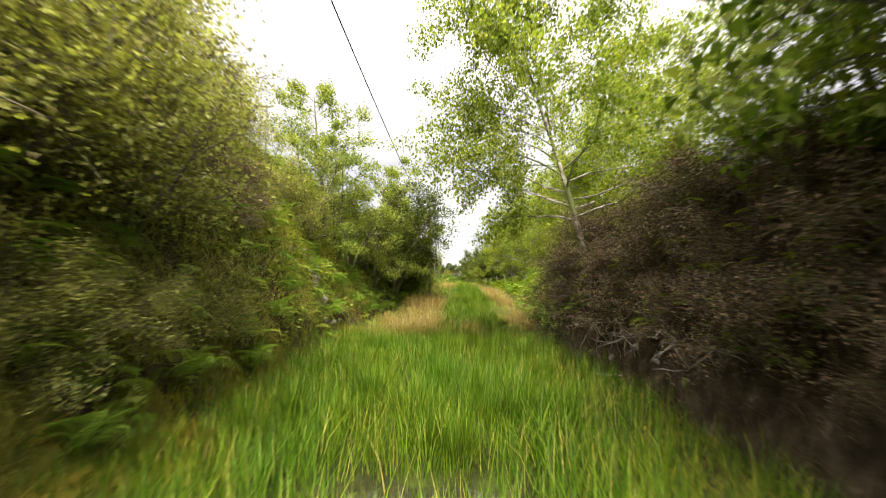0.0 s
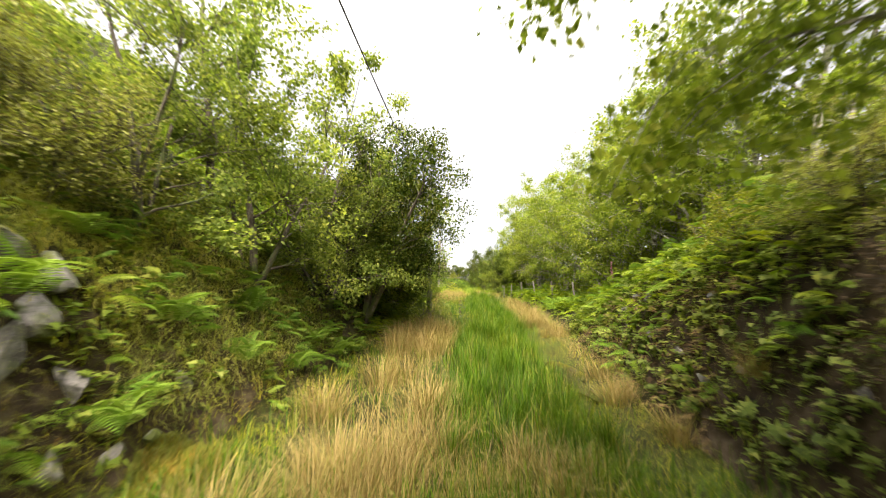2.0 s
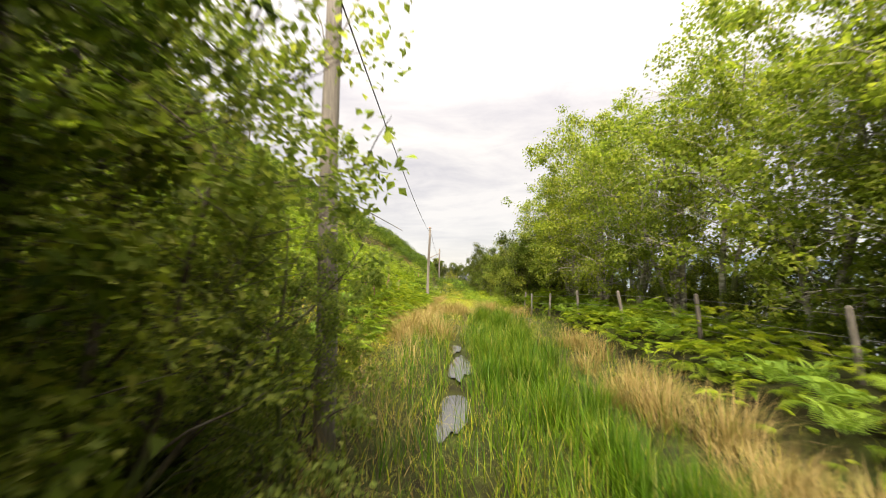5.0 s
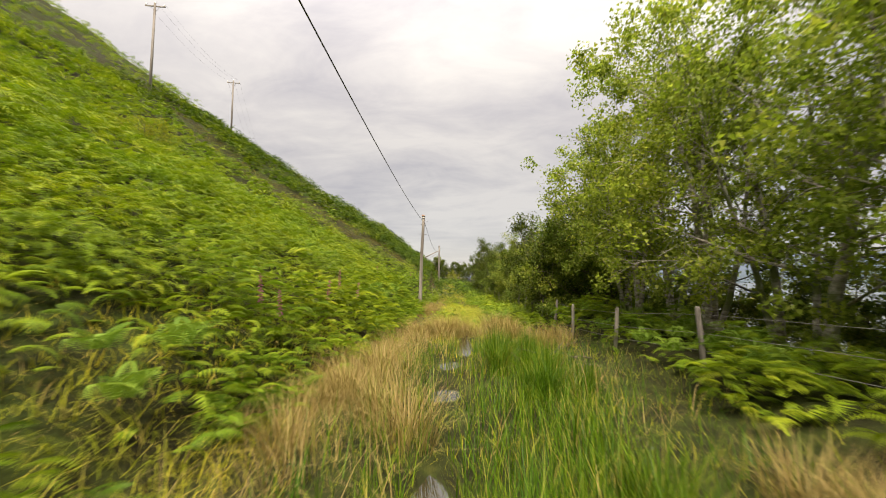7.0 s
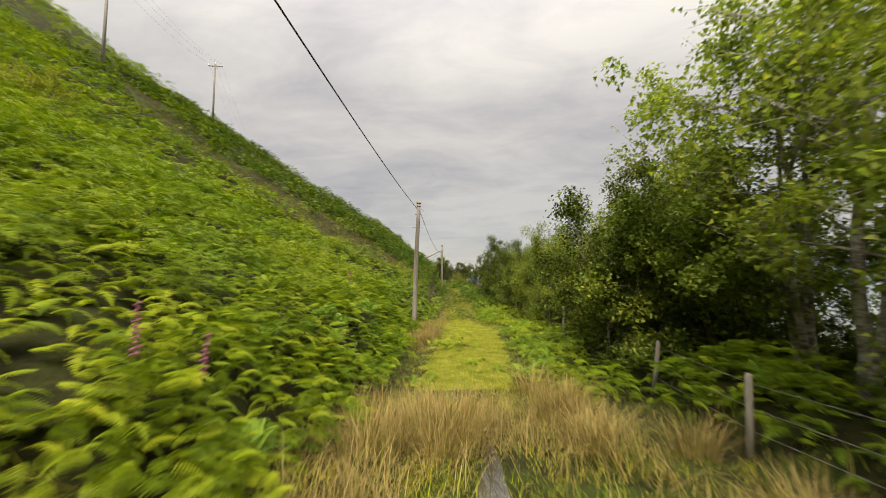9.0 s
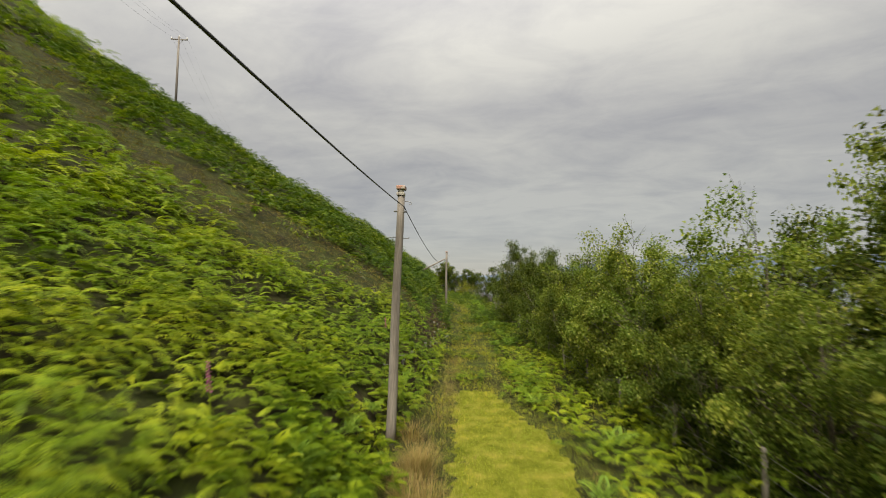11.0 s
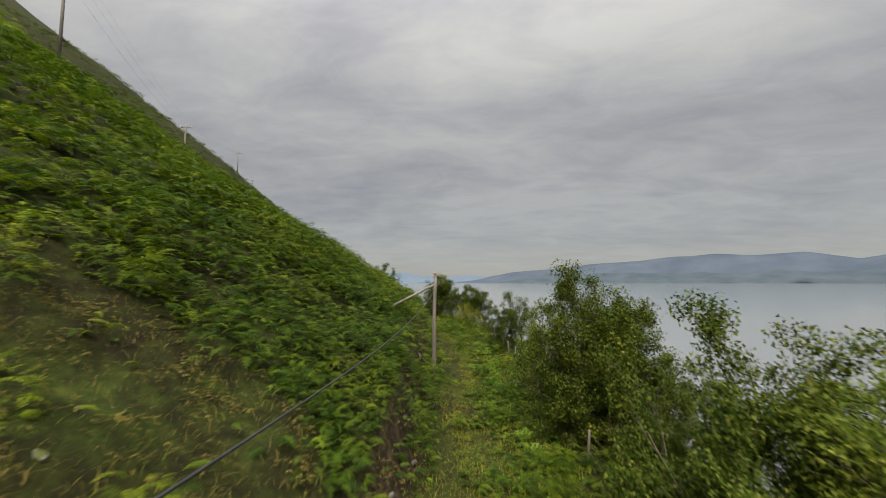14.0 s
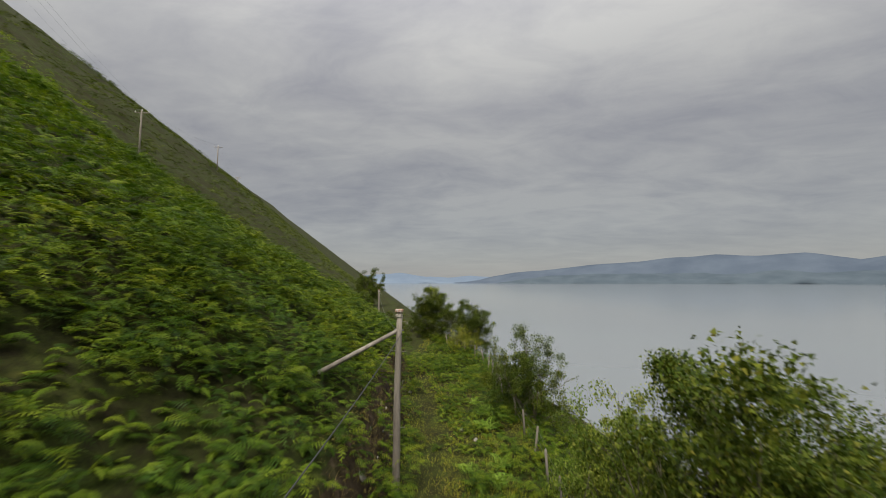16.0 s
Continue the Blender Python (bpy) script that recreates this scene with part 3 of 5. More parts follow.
def spots_even(rs, x0, x1, y0, y1, per_m2, most=3.5):
    """Spots spread evenly over the ground itself, as many to a metre on a steep face as on the flat."""
    x, y = spots(rs, x0, x1, y0, y1, per_m2 * most)
    w = rs.rand(len(x)) * most < steepness(x, y)
    return x[w], y[w]


def on_ground(x, y, sink=0.0):
    return np.stack([x, y, height(x, y) - sink], -1)


def feather(pairs, arch, seed, droop=0.28):
    """A lighter frond: close leaflets that each taper from the stem to a point."""
    r2 = np.random.RandomState(seed)

    def stem(t):
        return np.array((0, t * (1 - 0.12 * t), arch * (t - 1.45 * t * t)))

    m = 2 * pairs
    v, f = [stem(k / m) for k in range(m + 1)], []
    for k in range(m):
        t, sgn = (k + 0.5) / m, 1 - 2 * (k % 2)
        length = (0.38 * (1 - t) ** 0.75 * min(1, 0.55 + 2.2 * t) + 0.025) * r2.uniform(0.85, 1.15)
        v.append(stem(t) + (sgn * length, 0.38 * length, -droop * length * r2.uniform(0.4, 1.4)))
        f.append((k, k + 1, len(v) - 1) if sgn < 0 else (k + 1, k, len(v) - 1))
    return np.array(v, float), np.array(f)


FROND_FINE = [frond(13, 0, a) for a in (0.45, 0.65, 0.25)]
FROND_MID = [feather(11, a, k) for k, a in enumerate((0.45, 0.65, 0.25))]
FROND_FAR = [feather(7, a, k) for k, a in enumerate((0.45, 0.65, 0.3))]
FROND_FILL = [feather(6, a, k) for k, a in enumerate((0.5, 0.3))]


def full_feather(pairs, arch, seed):
    """A frond with leaflets on both sides of every joint, closing over what lies below."""
    v, f = feather(pairs, arch, seed)
    n = len(v)
    w = v * (-1, 1, 1)
    return np.vstack([v, w]), np.vstack([f, f[:, ::-1] + n])


FROND_LOW = [full_feather(5, a, k + 5) for k, a in enumerate((0.5, 0.35, 0.6))]
FROND_LOW_FINE = [full_feather(9, a, k + 5) for k, a in enumerate((0.5, 0.35, 0.6))]


def bracken(rs, x, y, tall, long_, templates, downhill, per=13, across=0.52):
    """Bracken in clumps: fronds arch outwards over a rounded mound, with deep gaps between the mounds. The stand is higher here and lower there."""
    m = len(x) // per
    if m == 0:
        return []
    root = np.repeat(np.arange(m), per)
    n = len(root)
    a, q = rs.uniform(0, 6.283, n), np.sqrt(rs.rand(n))
    wide = across * rs.uniform(0.7, 1.35, m)[root]
    px, py = x[:m][root] + np.cos(a) * q * wide, y[:m][root] + np.sin(a) * q * wide
    stand_ = np.clip(0.85 + 0.5 * fbm(x[:m], y[:m], 2.6, 71), 0.25, 1.45) * rs.uniform(0.75, 1.2, m)
    foot = height(x[:m], y[:m])[root]
    dome = 0.25 + 0.75 * np.sqrt(np.clip(1 - q ** 2, 0, 1))
    ground_z = 0.5 * foot + 0.5 * height(px, py)
    deep = np.where(rs.rand(n) < 0.8, rs.uniform(0.85, 1.05, n), rs.uniform(0.4, 0.8, n))
    pos = np.stack([px, py, ground_z + np.clip(tall * stand_[root] * dome * deep, 0.05, None)], -1)
    yaw = np.where(rs.rand(n) < 0.55, a - 1.5708 + rs.normal(0, 0.5, n), downhill + rs.normal(0, 0.55, n))
    pitch = 0.32 - 0.55 * q + rs.normal(0, 0.18, n)
    size = rs.uniform(0.7, 1.2, n) * long_
    pick = rs.randint(0, len(templates), n)
    lean = rs.normal(0, 0.25, n)
    return [sown(t, pos[pick == k], size[pick == k], yaw[pick == k], pitch[pick == k], lean[pick == k]) for k, t in enumerate(templates)]


# ---- trees and shrubs ----
def chip(length, width):
    """A small far-seen leaf of one face."""
    return np.array([(-width, 0.1 * length, 0), (width, 0.0, 0.1 * length), (0, length, -0.05 * length)], float), np.array([(0, 1, 2)])


def leaf(length, width):
    """A folded leaf, base at the origin, along y."""
    v = [(0, 0, 0), (-width, 0.45 * length, 0.12 * length), (0, length, -0.06 * length), (width, 0.45 * length, 0.12 * length)]
    return np.array(v, float), np.array([(0, 2, 1), (0, 3, 2)])


def bent(rs, start, way, length, n, wander, sag):
    """A wandering line of n points; sag bends it down (or up, when negative)."""
    p, d, out = np.array(start, float), np.array(way, float), [np.array(start, float)]
    for _ in range(n - 1):
        d = d + rs.normal(0, wander, 3) + np.array((0, 0, -sag))
        d /= np.linalg.norm(d)
        p = p + d * length / (n - 1)
        out.append(p.copy())
    return np.array(out)


def grow(seed, tall, spread, bare=0.25, stems=1, limbs=16, twigs=7, leaves=7000, leaf_size=0.075, weep=0.0, girth=0.10, lean=(0, 0), shape=1.0, stem_spread=0.3, chips=False, fill=0.09, clumps=0, clump_size=0.4):
    """Trunk, branch and leaf meshes of one tree or shrub, standing at the origin."""
    rs = np.random.RandomState(seed)
    trunk, wood, tips = [], [], []
    for s in range(stems):
        a = rs.uniform(0, 6.283)
        off = stem_spread * (s > 0) * rs.uniform(0.5, 1.0)
        way = np.array((math.cos(a) * off + lean[0], math.sin(a) * off + lean[1], 1.0))
        way /= np.linalg.norm(way)
        h = tall * (1 if s == 0 else rs.uniform(0.65, 0.95))
        line = bent(rs, (0.12 * off * math.cos(a), 0.12 * off * math.sin(a), -0.25), way, h, 10, 0.07, -0.03)
        g = girth * (1 if s == 0 else rs.uniform(0.5, 0.85))
        rad = g * (1 - np.linspace(0, 1, 10)) ** 0.8 + 0.008
        rad[0] *= 1.5
        trunk.append(tube(line, rad, 8))
        for i in range(max(5, limbs // stems)):
            t = bare + (0.97 - bare) * (i + rs.rand()) / max(5, limbs // stems)
            k = t * 9
            at = line[int(k)] + (line[min(9, int(k) + 1)] - line[int(k)]) * (k - int(k))
            az2 = i * 2.4 + rs.uniform(-0.5, 0.5) + s
            q = (t - bare) / (1 - bare)
            reach = spread * (0.35 + 0.65 * math.sin(min(1, (1 - q) * 1.1 + 0.12) * math.pi * 0.62) ** shape) * rs.uniform(0.7, 1.15)
            rise = 0.25 + 0.9 * q
            way2 = np.array((math.cos(az2), math.sin(az2), rise))
            way2 /= np.linalg.norm(way2)
            limb = bent(rs, at, way2, reach, 6, 0.13, weep * 0.10 - 0.02)
            r0 = max(0.012, g * (1 - t) * 0.55)
            wood.append(tube(limb, np.linspace(r0, 0.006, 6), 5, cap=False))
            for j in range(twigs):
                u = 0.25 + 0.75 * (j + rs.rand()) / twigs
                kk = u * 4.999
                base = limb[int(kk)] + (limb[int(kk) + 1] - limb[int(kk)]) * (kk - int(kk))
                d = (limb[5] - limb[0]) / reach + rs.normal(0, 0.65, 3)
                d /= np.linalg.norm(d)
                twig = bent(rs, base, d, reach * rs.uniform(0.22, 0.42) + 0.15, 5, 0.16, weep * 0.32)
                wood.append(tube(twig[::2], np.linspace(0.008, 0.003, 3), 3, cap=False))
                tips.append(twig)
            tips.append(limb[3:])
    ends = [tips[i] for i in rs.randint(0, len(tips), leaves)]
    pick = rs.rand(leaves) ** 0.6 * 0.999
    pos = np.array([e[int(p * (len(e) - 1))] + (e[min(len(e) - 1, int(p * (len(e) - 1)) + 1)] - e[int(p * (len(e) - 1))]) * ((p * (len(e) - 1)) % 1) for e, p in zip(ends, pick)])
    if clumps:
        # leaves gather in rounded tufts round the twig ends
        tuft_at = np.array([tips[i][-1] for i in rs.randint(0, len(tips), clumps)])
        tuft_r = clump_size * rs.uniform(0.6, 1.3, clumps)
        own = rs.randint(0, clumps, leaves)
        ball = rs.normal(0, 1, (leaves, 3))
        ball /= np.linalg.norm(ball, axis=1)[:, None]
        ball *= (rs.rand(leaves) ** 0.45 * tuft_r[own])[:, None] * np.array((1, 1, 0.75))
        packed = rs.rand(leaves) < 0.88
        pos = np.where(packed[:, None], tuft_at[own] + ball, pos)
        pos[:, 2] = np.maximum(pos[:, 2], 0.08)
    pos += rs.normal(0, fill, (leaves, 3))
    size = rs.uniform(0.65, 1.3, leaves) * leaf_size
    lv = sown(chip(1.0, 0.42) if chips else leaf(1.0, 0.36), pos, size, rs.uniform(0, 6.283, leaves), rs.normal(-0.35 - weep * 0.5, 0.55, leaves), rs.normal(0, 0.6, leaves))
    return merge(trunk), merge(wood), lv


def tree_kind(name, label, category, group, seed, bark, leaf_mat, leaf_label="", **shape):
    t, w, l = grow(seed, **shape)
    root = thing(name, label, category, group)
    part("trunk", mesh_of(name + "_trunk", *t, bark, True), root)
    part("branch_work", mesh_of(name + "_branch_work", *w, M_DARK_BARK if bark is M_DARK_BARK else bark), root)
    part("crown", mesh_of(name + "_crown", *l, leaf_mat), root, leaf_label)
    return root


def stand(x, y, turn=0.0, size=1.0, sink=0.05, tall=1.0):
    return pose(x, y, float(height(x, y)) - sink, 0, 0, turn) @ Matrix.Diagonal((size, size, size * tall, 1))


STANDING = set()


def place(root, x, y, turn=0.0, size=1.0, tall=1.0, label=""):
    """The kind itself goes to its first place, copies of it to the others."""
    m = stand(x, y, turn, size, 0.05, tall)
    if root.name not in STANDING:
        STANDING.add(root.name)
        root.matrix_basis = m
        ob = root
    else:
        ob = copy_thing(root, m)
        ob.scale = (size, size, size * tall)
    if label:
        ob["label"] = label
    return ob


# ---- the trees ----
birch_weeping = tree_kind("birch_tree", "weeping silver birch leaning over the track", "tree", "trees along the track", 11, M_BIRCH_BARK, M_BIRCH_LEAF,
                          tall=7.5, spread=4.2, bare=0.24, limbs=34, twigs=11, leaves=50000, leaf_size=0.09, weep=0.75, girth=0.09, lean=(-0.2, -0.04), fill=0.13)
birch_a = tree_kind("birch_tree", "birch with pale bark and a full green crown", "tree", "trees along the track", 21, M_BIRCH_BARK, M_BIRCH_LEAF,
                    tall=8.8, spread=2.9, bare=0.26, limbs=30, twigs=9, leaves=14500, leaf_size=0.10, fill=0.06, weep=0.25, girth=0.10, stems=2, stem_spread=0.35, chips=True, clumps=190, clump_size=0.42)
birch_b = tree_kind("birch_tree", "birch with several thin leaning stems", "tree", "trees along the track", 22, M_BIRCH_BARK, M_BIRCH_LEAF,
                    tall=8.4, spread=2.8, bare=0.27, stems=4, limbs=32, twigs=9, leaves=14500, leaf_size=0.10, fill=0.06, weep=0.2, girth=0.11, chips=True, clumps=190, clump_size=0.42)
birch_c = tree_kind("birch_tree", "broad birch with low spreading branches", "tree", "trees along the track", 23, M_BIRCH_BARK, M_BIRCH_LEAF,
                    tall=7.6, spread=3.2, bare=0.2, stems=3, limbs=30, twigs=9, leaves=14500, leaf_size=0.10, fill=0.06, weep=0.3, girth=0.12, chips=True, clumps=190, clump_size=0.42)
willow_a = tree_kind("willow_tree", "bushy grey willow with many stems", "tree", "willows", 31, M_DARK_BARK, M_LEAF_BRIGHTENED,
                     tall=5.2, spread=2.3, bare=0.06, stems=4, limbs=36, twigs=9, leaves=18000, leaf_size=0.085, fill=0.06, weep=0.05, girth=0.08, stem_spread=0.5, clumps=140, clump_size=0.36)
willow_b = tree_kind("willow_tree", "dense rounded willow beside the track", "tree", "willows", 32, M_DARK_BARK, M_WILLOW_LEAF,
                     tall=4.6, spread=2.0, bare=0.04, stems=5, limbs=40, twigs=9, leaves=24000, leaf_size=0.10, chips=True, fill=0.05, weep=0.1, girth=0.07, stem_spread=0.6, clumps=150, clump_size=0.38)
willow_c = tree_kind("willow_tree", "tall dark willow arching over the track", "tree", "willows", 33, M_DARK_BARK, M_ALDER_LEAF,
                     tall=5.5, spread=2.2, bare=0.3, stems=3, limbs=45, twigs=9, leaves=32000, leaf_size=0.085, fill=0.05, weep=0.0, girth=0.12, stem_spread=0.3, lean=(0.27, -0.05), clumps=190, clump_size=0.45)
rowan = tree_kind("rowan_tree", "slender rowan with an open airy crown", "tree", "trees along the track", 41, M_DARK_BARK, M_LEAF_BRIGHTENED,
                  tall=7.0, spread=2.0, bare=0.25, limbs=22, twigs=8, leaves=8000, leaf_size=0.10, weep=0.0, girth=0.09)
alder = tree_kind("alder_tree", "dark green leafy tree on the shore slope", "tree", "trees on the slope", 51, M_DARK_BARK, M_ALDER_LEAF,
                  tall=6.6, spread=2.4, bare=0.03, stems=3, limbs=54, twigs=12, leaves=60000, leaf_size=0.08, fill=0.05, weep=0.05, girth=0.12, chips=True, stem_spread=0.45, clumps=250, clump_size=0.5)
alder_b = tree_kind("alder_tree", "rounded bushy tree on the shore slope", "tree", "trees on the slope", 52, M_DARK_BARK, M_ALDER_LEAF,
                    tall=5.4, spread=2.4, bare=0.02, stems=5, limbs=55, twigs=12, leaves=46000, leaf_size=0.085, fill=0.05, weep=0.05, girth=0.10, chips=True, stem_spread=0.7, clumps=250, clump_size=0.46)
alder_c = tree_kind("alder_tree", "yellow-green bushy tree beside the lane", "tree", "trees on the slope", 53, M_DARK_BARK, M_WILLOW_LEAF,
                    tall=5.4, spread=2.4, bare=0.02, stems=5, limbs=55, twigs=10, leaves=44000, leaf_size=0.085, fill=0.05, weep=0.1, girth=0.10, chips=True, stem_spread=0.6, clumps=220, clump_size=0.46)
bush = tree_kind("bush", "low yellow-green bush among the bracken", "bush", "bushes", 61, M_DARK_BARK, M_GORSE,
                 tall=1.7, spread=1.2, bare=0.05, stems=5, limbs=30, twigs=5, leaves=4500, leaf_size=0.07, girth=0.03, stem_spread=0.7)
shrub = tree_kind("shrub", "scrubby bank shrub with small leaves and bare twigs", "bush", "bushes", 62, M_DARK_BARK, M_SCRUB_LEAF,
                  tall=2.1, spread=1.4, bare=0.02, stems=6, limbs=42, twigs=7, leaves=14000, leaf_size=0.05, girth=0.035, stem_spread=0.8, chips=True, fill=0.12)
dark_shrub = tree_kind("heather_bush", "dark brown leggy heather hanging over the bank", "bush", "bushes", 63, M_DARK_BARK, M_HEATHER,
                       tall=1.1, spread=1.1, bare=0.0, stems=6, limbs=42, twigs=8, leaves=15000, leaf_size=0.036, girth=0.03, stem_spread=0.9, weep=0.5, fill=0.1, chips=True)

# right of the cutting
place(birch_weeping, 3.5, 11.5, 10, 1.0)
place(willow_b, 4.35, 2.7, 40, 1.3)
place(willow_a, 4.7, 5.0, 130, 0.65)
place(willow_a, 4.9, 6.9, 220, 0.6)
place(bush, 4.6, 8.9, 75, 0.8)
place(willow_a, 4.5, 0.9, 20, 0.85)
for k in range(17):
    y = 1.5 + 0.72 * k
    x = float(right_edge(y)) + 0.22 + 0.14 * (k % 3)
    place(dark_shrub, x, y, 137 * k, (0.9, 0.7, 0.85, 0.65)[k % 4])
for x, y, size in ((-4.9, 9.2, 0.6), (-5.4, 10.2, 0.7), (-5.3, 8.2, 0.7)):
    place(dark_shrub, x, y, 40 * y, size)
# the birch row behind the fence
rs = np.random.RandomState(5)
for i, y in enumerate(np.arange(20.5, 50.0, 1.75)):
    x = float(np.interp(y, (20, 30, 37, 46, 57), (8.0, 7.5, 6.9, 5.5, 5.3))) + rs.uniform(-0.3, 0.6)
    size = float(np.interp(y, (20, 30, 37, 44, 52, 57), (1.06, 1.1, 0.94, 0.98, 1.08, 0.9))) * rs.uniform(0.92, 1.08)
    place((birch_a, birch_b, birch_c)[i % 3], x, y + rs.uniform(-0.5, 0.5), rs.uniform(0, 360), size)
for i, y in enumerate(np.arange(22, 37, 3.1)):
    x = float(np.interp(y, (20, 30, 40, 56), (10.0, 9.6, 8.6, 8.2))) + rs.uniform(-0.6, 0.9)
    place((birch_b, birch_a)[i % 2], x, y, rs.uniform(0, 360), rs.uniform(0.9, 1.1))
for i, y in enumerate(np.arange(22, 54, 1.7)):
    place(willow_b, float(np.interp(y, (26, 40, 54), (9.0, 8.2, 7.0))) + rs.uniform(-0.5, 0.5), y, rs.uniform(0, 360), rs.uniform(0.5, 0.7))
# the shore slope
SLOPE = ((6.1, 60.6, 6.6), (7.2, 58.6, 6.9), (4.9, 55.4, 5.5), (4.6, 57.8, 4.8), (5.9, 53.4, 6.0), (4.7, 66.2, 6.4), (6.6, 67.0, 5.8), (4.2, 60.4, 3.7), (5.4, 62.4, 5.2), (4.4, 64.2, 6.0), (7.8, 64.8, 6.2), (4.6, 67.6, 4.7), (6.6, 70.0, 4.6), (4.2, 70.8, 4.6), (5.9, 71.2, 5.8), (4.7, 73.4, 6.2), (6.4, 74.8, 6.3), (4.7, 76.5, 6.4),
         (3.3, 79.8, 3.2), (2.35, 84.5, 7.4), (3.4, 86.6, 7.0), (4.2, 83.0, 5.6), (5.6, 84.4, 3.6), (1.4, 98.6, 5.9), (4.6, 92.0, 3.2))
for i, (x, y, top) in enumerate(SLOPE):
    kind, full = ((alder_c, 6.4), (alder_b, 6.4))[i % 3 == 1] if y < 74 else ((alder, 7.3), (alder_b, 6.4))[i % 2]
    grown = (top - float(height(x, y))) / full
    wide = min(1.1, 0.84 * grown)
    place(kind, x, y, rs.uniform(0, 360), wide, grown / wide)
place(alder_c, 5.7, 50.2, 70, 1.05)
place(alder_b, 5.3, 51.9, 160, 1.0)
place(alder_c, 2.5, 88.6, 30, 0.8 * (5.9 - float(height(2.5, 88.6))) / 6.4, 1.25)
place(alder_c, 4.0, 87.4, 200, 0.8 * (5.4 - float(height(4.0, 87.4))) / 6.4, 1.25)
# left of the cutting
place(rowan, -6.4, 19.6, 0, (10.9 - float(height(-6.4, 19.6))) / 7.0)
place(willow_a, -6.3, 17.4, 30, 0.95)
place(willow_a, -5.3, 19.6, 80, 1.12)
place(willow_a, -4.6, 22.6, 140, 1.05)
place(willow_c, -3.9, 24.6, 0, 1.14)
place(willow_a, -4.6, 24.2, 200, 0.75)
place(willow_b, -4.2, 27.0, 10, 1.0)
place(willow_a, -4.6, 28.4, 250, 1.1)
place(willow_a, -3.2, 27.8, 300, 0.75)
place(willow_a, -2.25, 29.1, 120, 0.36, 1.6)
for x, y, size in ((-4.15, 2.6, 0.55), (-4.2, 4.2, 0.6), (-4.2, 5.7, 0.5), (-4.25, 7.6, 0.5), (-4.4, 1.0, 1.1), (-4.7, 2.8, 1.2), (-4.8, 4.4, 1.25), (-4.7, 6.0, 1.2), (-6.3, 5.2, 1.3), (-5.8, 2.0, 1.3), (-6.6, 7.6, 1.25), (-6.9, 9.8, 1.2), (-7.2, 12.0, 1.1), (-6.6, 14.2, 1.0), (-6.4, 15.8, 0.9)):
    place(shrub, x, y, rs.uniform(0, 360), size)
# where the track bends away
for k, (x, y, size) in enumerate(((-4.0, 121, 0.8), (-6.5, 123, 0.8), (-8.0, 127, 0.7), (-1.8, 116, 0.7), (-9.6, 119.5, 0.5))):
    place((alder_b, alder)[k % 2], x, y, rs.uniform(0, 360), size)
place(alder_b, -26.0, 166.0, 70, (11.0 - float(height(-26.0, 166.0))) / 6.2, 1.0, "lone dark tree standing on the hillside")
place(shrub, 4.0, 15.0, 50, 0.6)
place(bush, 4.2, 17.3, 50, 0.6)
place(rowan, -5.2, 123, 60, 0.8)
place(rowan, 9.8, 62.3, 200, 1.05, 1.75, "tall slender leafy tree rising over the bushes")
for x, y, size in ((3.4, 83.0, 0.9), (2.2, 90.5, 0.9), (3.9, 80.6, 0.8), (-21, 57, 1.3), (-2.4, 114, 1.2)):
    place(bush, x, y, rs.uniform(0, 360), size)

# ---- bracken, rushes, grass ----
rs = np.random.RandomState(7)


def bare_strip(x, y):
    """Where heath and dry grass break the bracken on the hill, 0 to 1."""
    d = left_edge(y) - x
    middle_y, half = np.interp(d, (2, 4, 6, 12, 20, 32), (75, 73.5, 71.5, 70.5, 71, 76)), np.interp(d, (1.2, 3, 6, 10, 14, 24, 34), (0.4, 3.0, 5.2, 4.6, 3.3, 2.5, 0.1))
    band = np.clip((1.25 - np.abs(y - middle_y) / half) * 2.5, 0, 1)
    low_cut = np.exp(-((d - 0.6) / 0.8) ** 2) * np.clip((y - 66) / 6, 0, 1) * 0.6 + np.exp(-((d - 5.5) / 1.6) ** 2) * np.exp(-((y - 79) / 1.3) ** 2) * 0.7
    near_foot = np.exp(-((d - 0.8) / 1.4) ** 2) * np.clip((39 - y) / 3, 0, 1) * np.clip((y - 28) / 2, 0, 1) * 0.8
    return np.clip(band * (1.0 + 0.6 * fbm(x, y, 2.6, 31)) + low_cut + near_foot + 0.12 * (fbm(x, y, 7.0, 31) - 0.35), 0, 1)


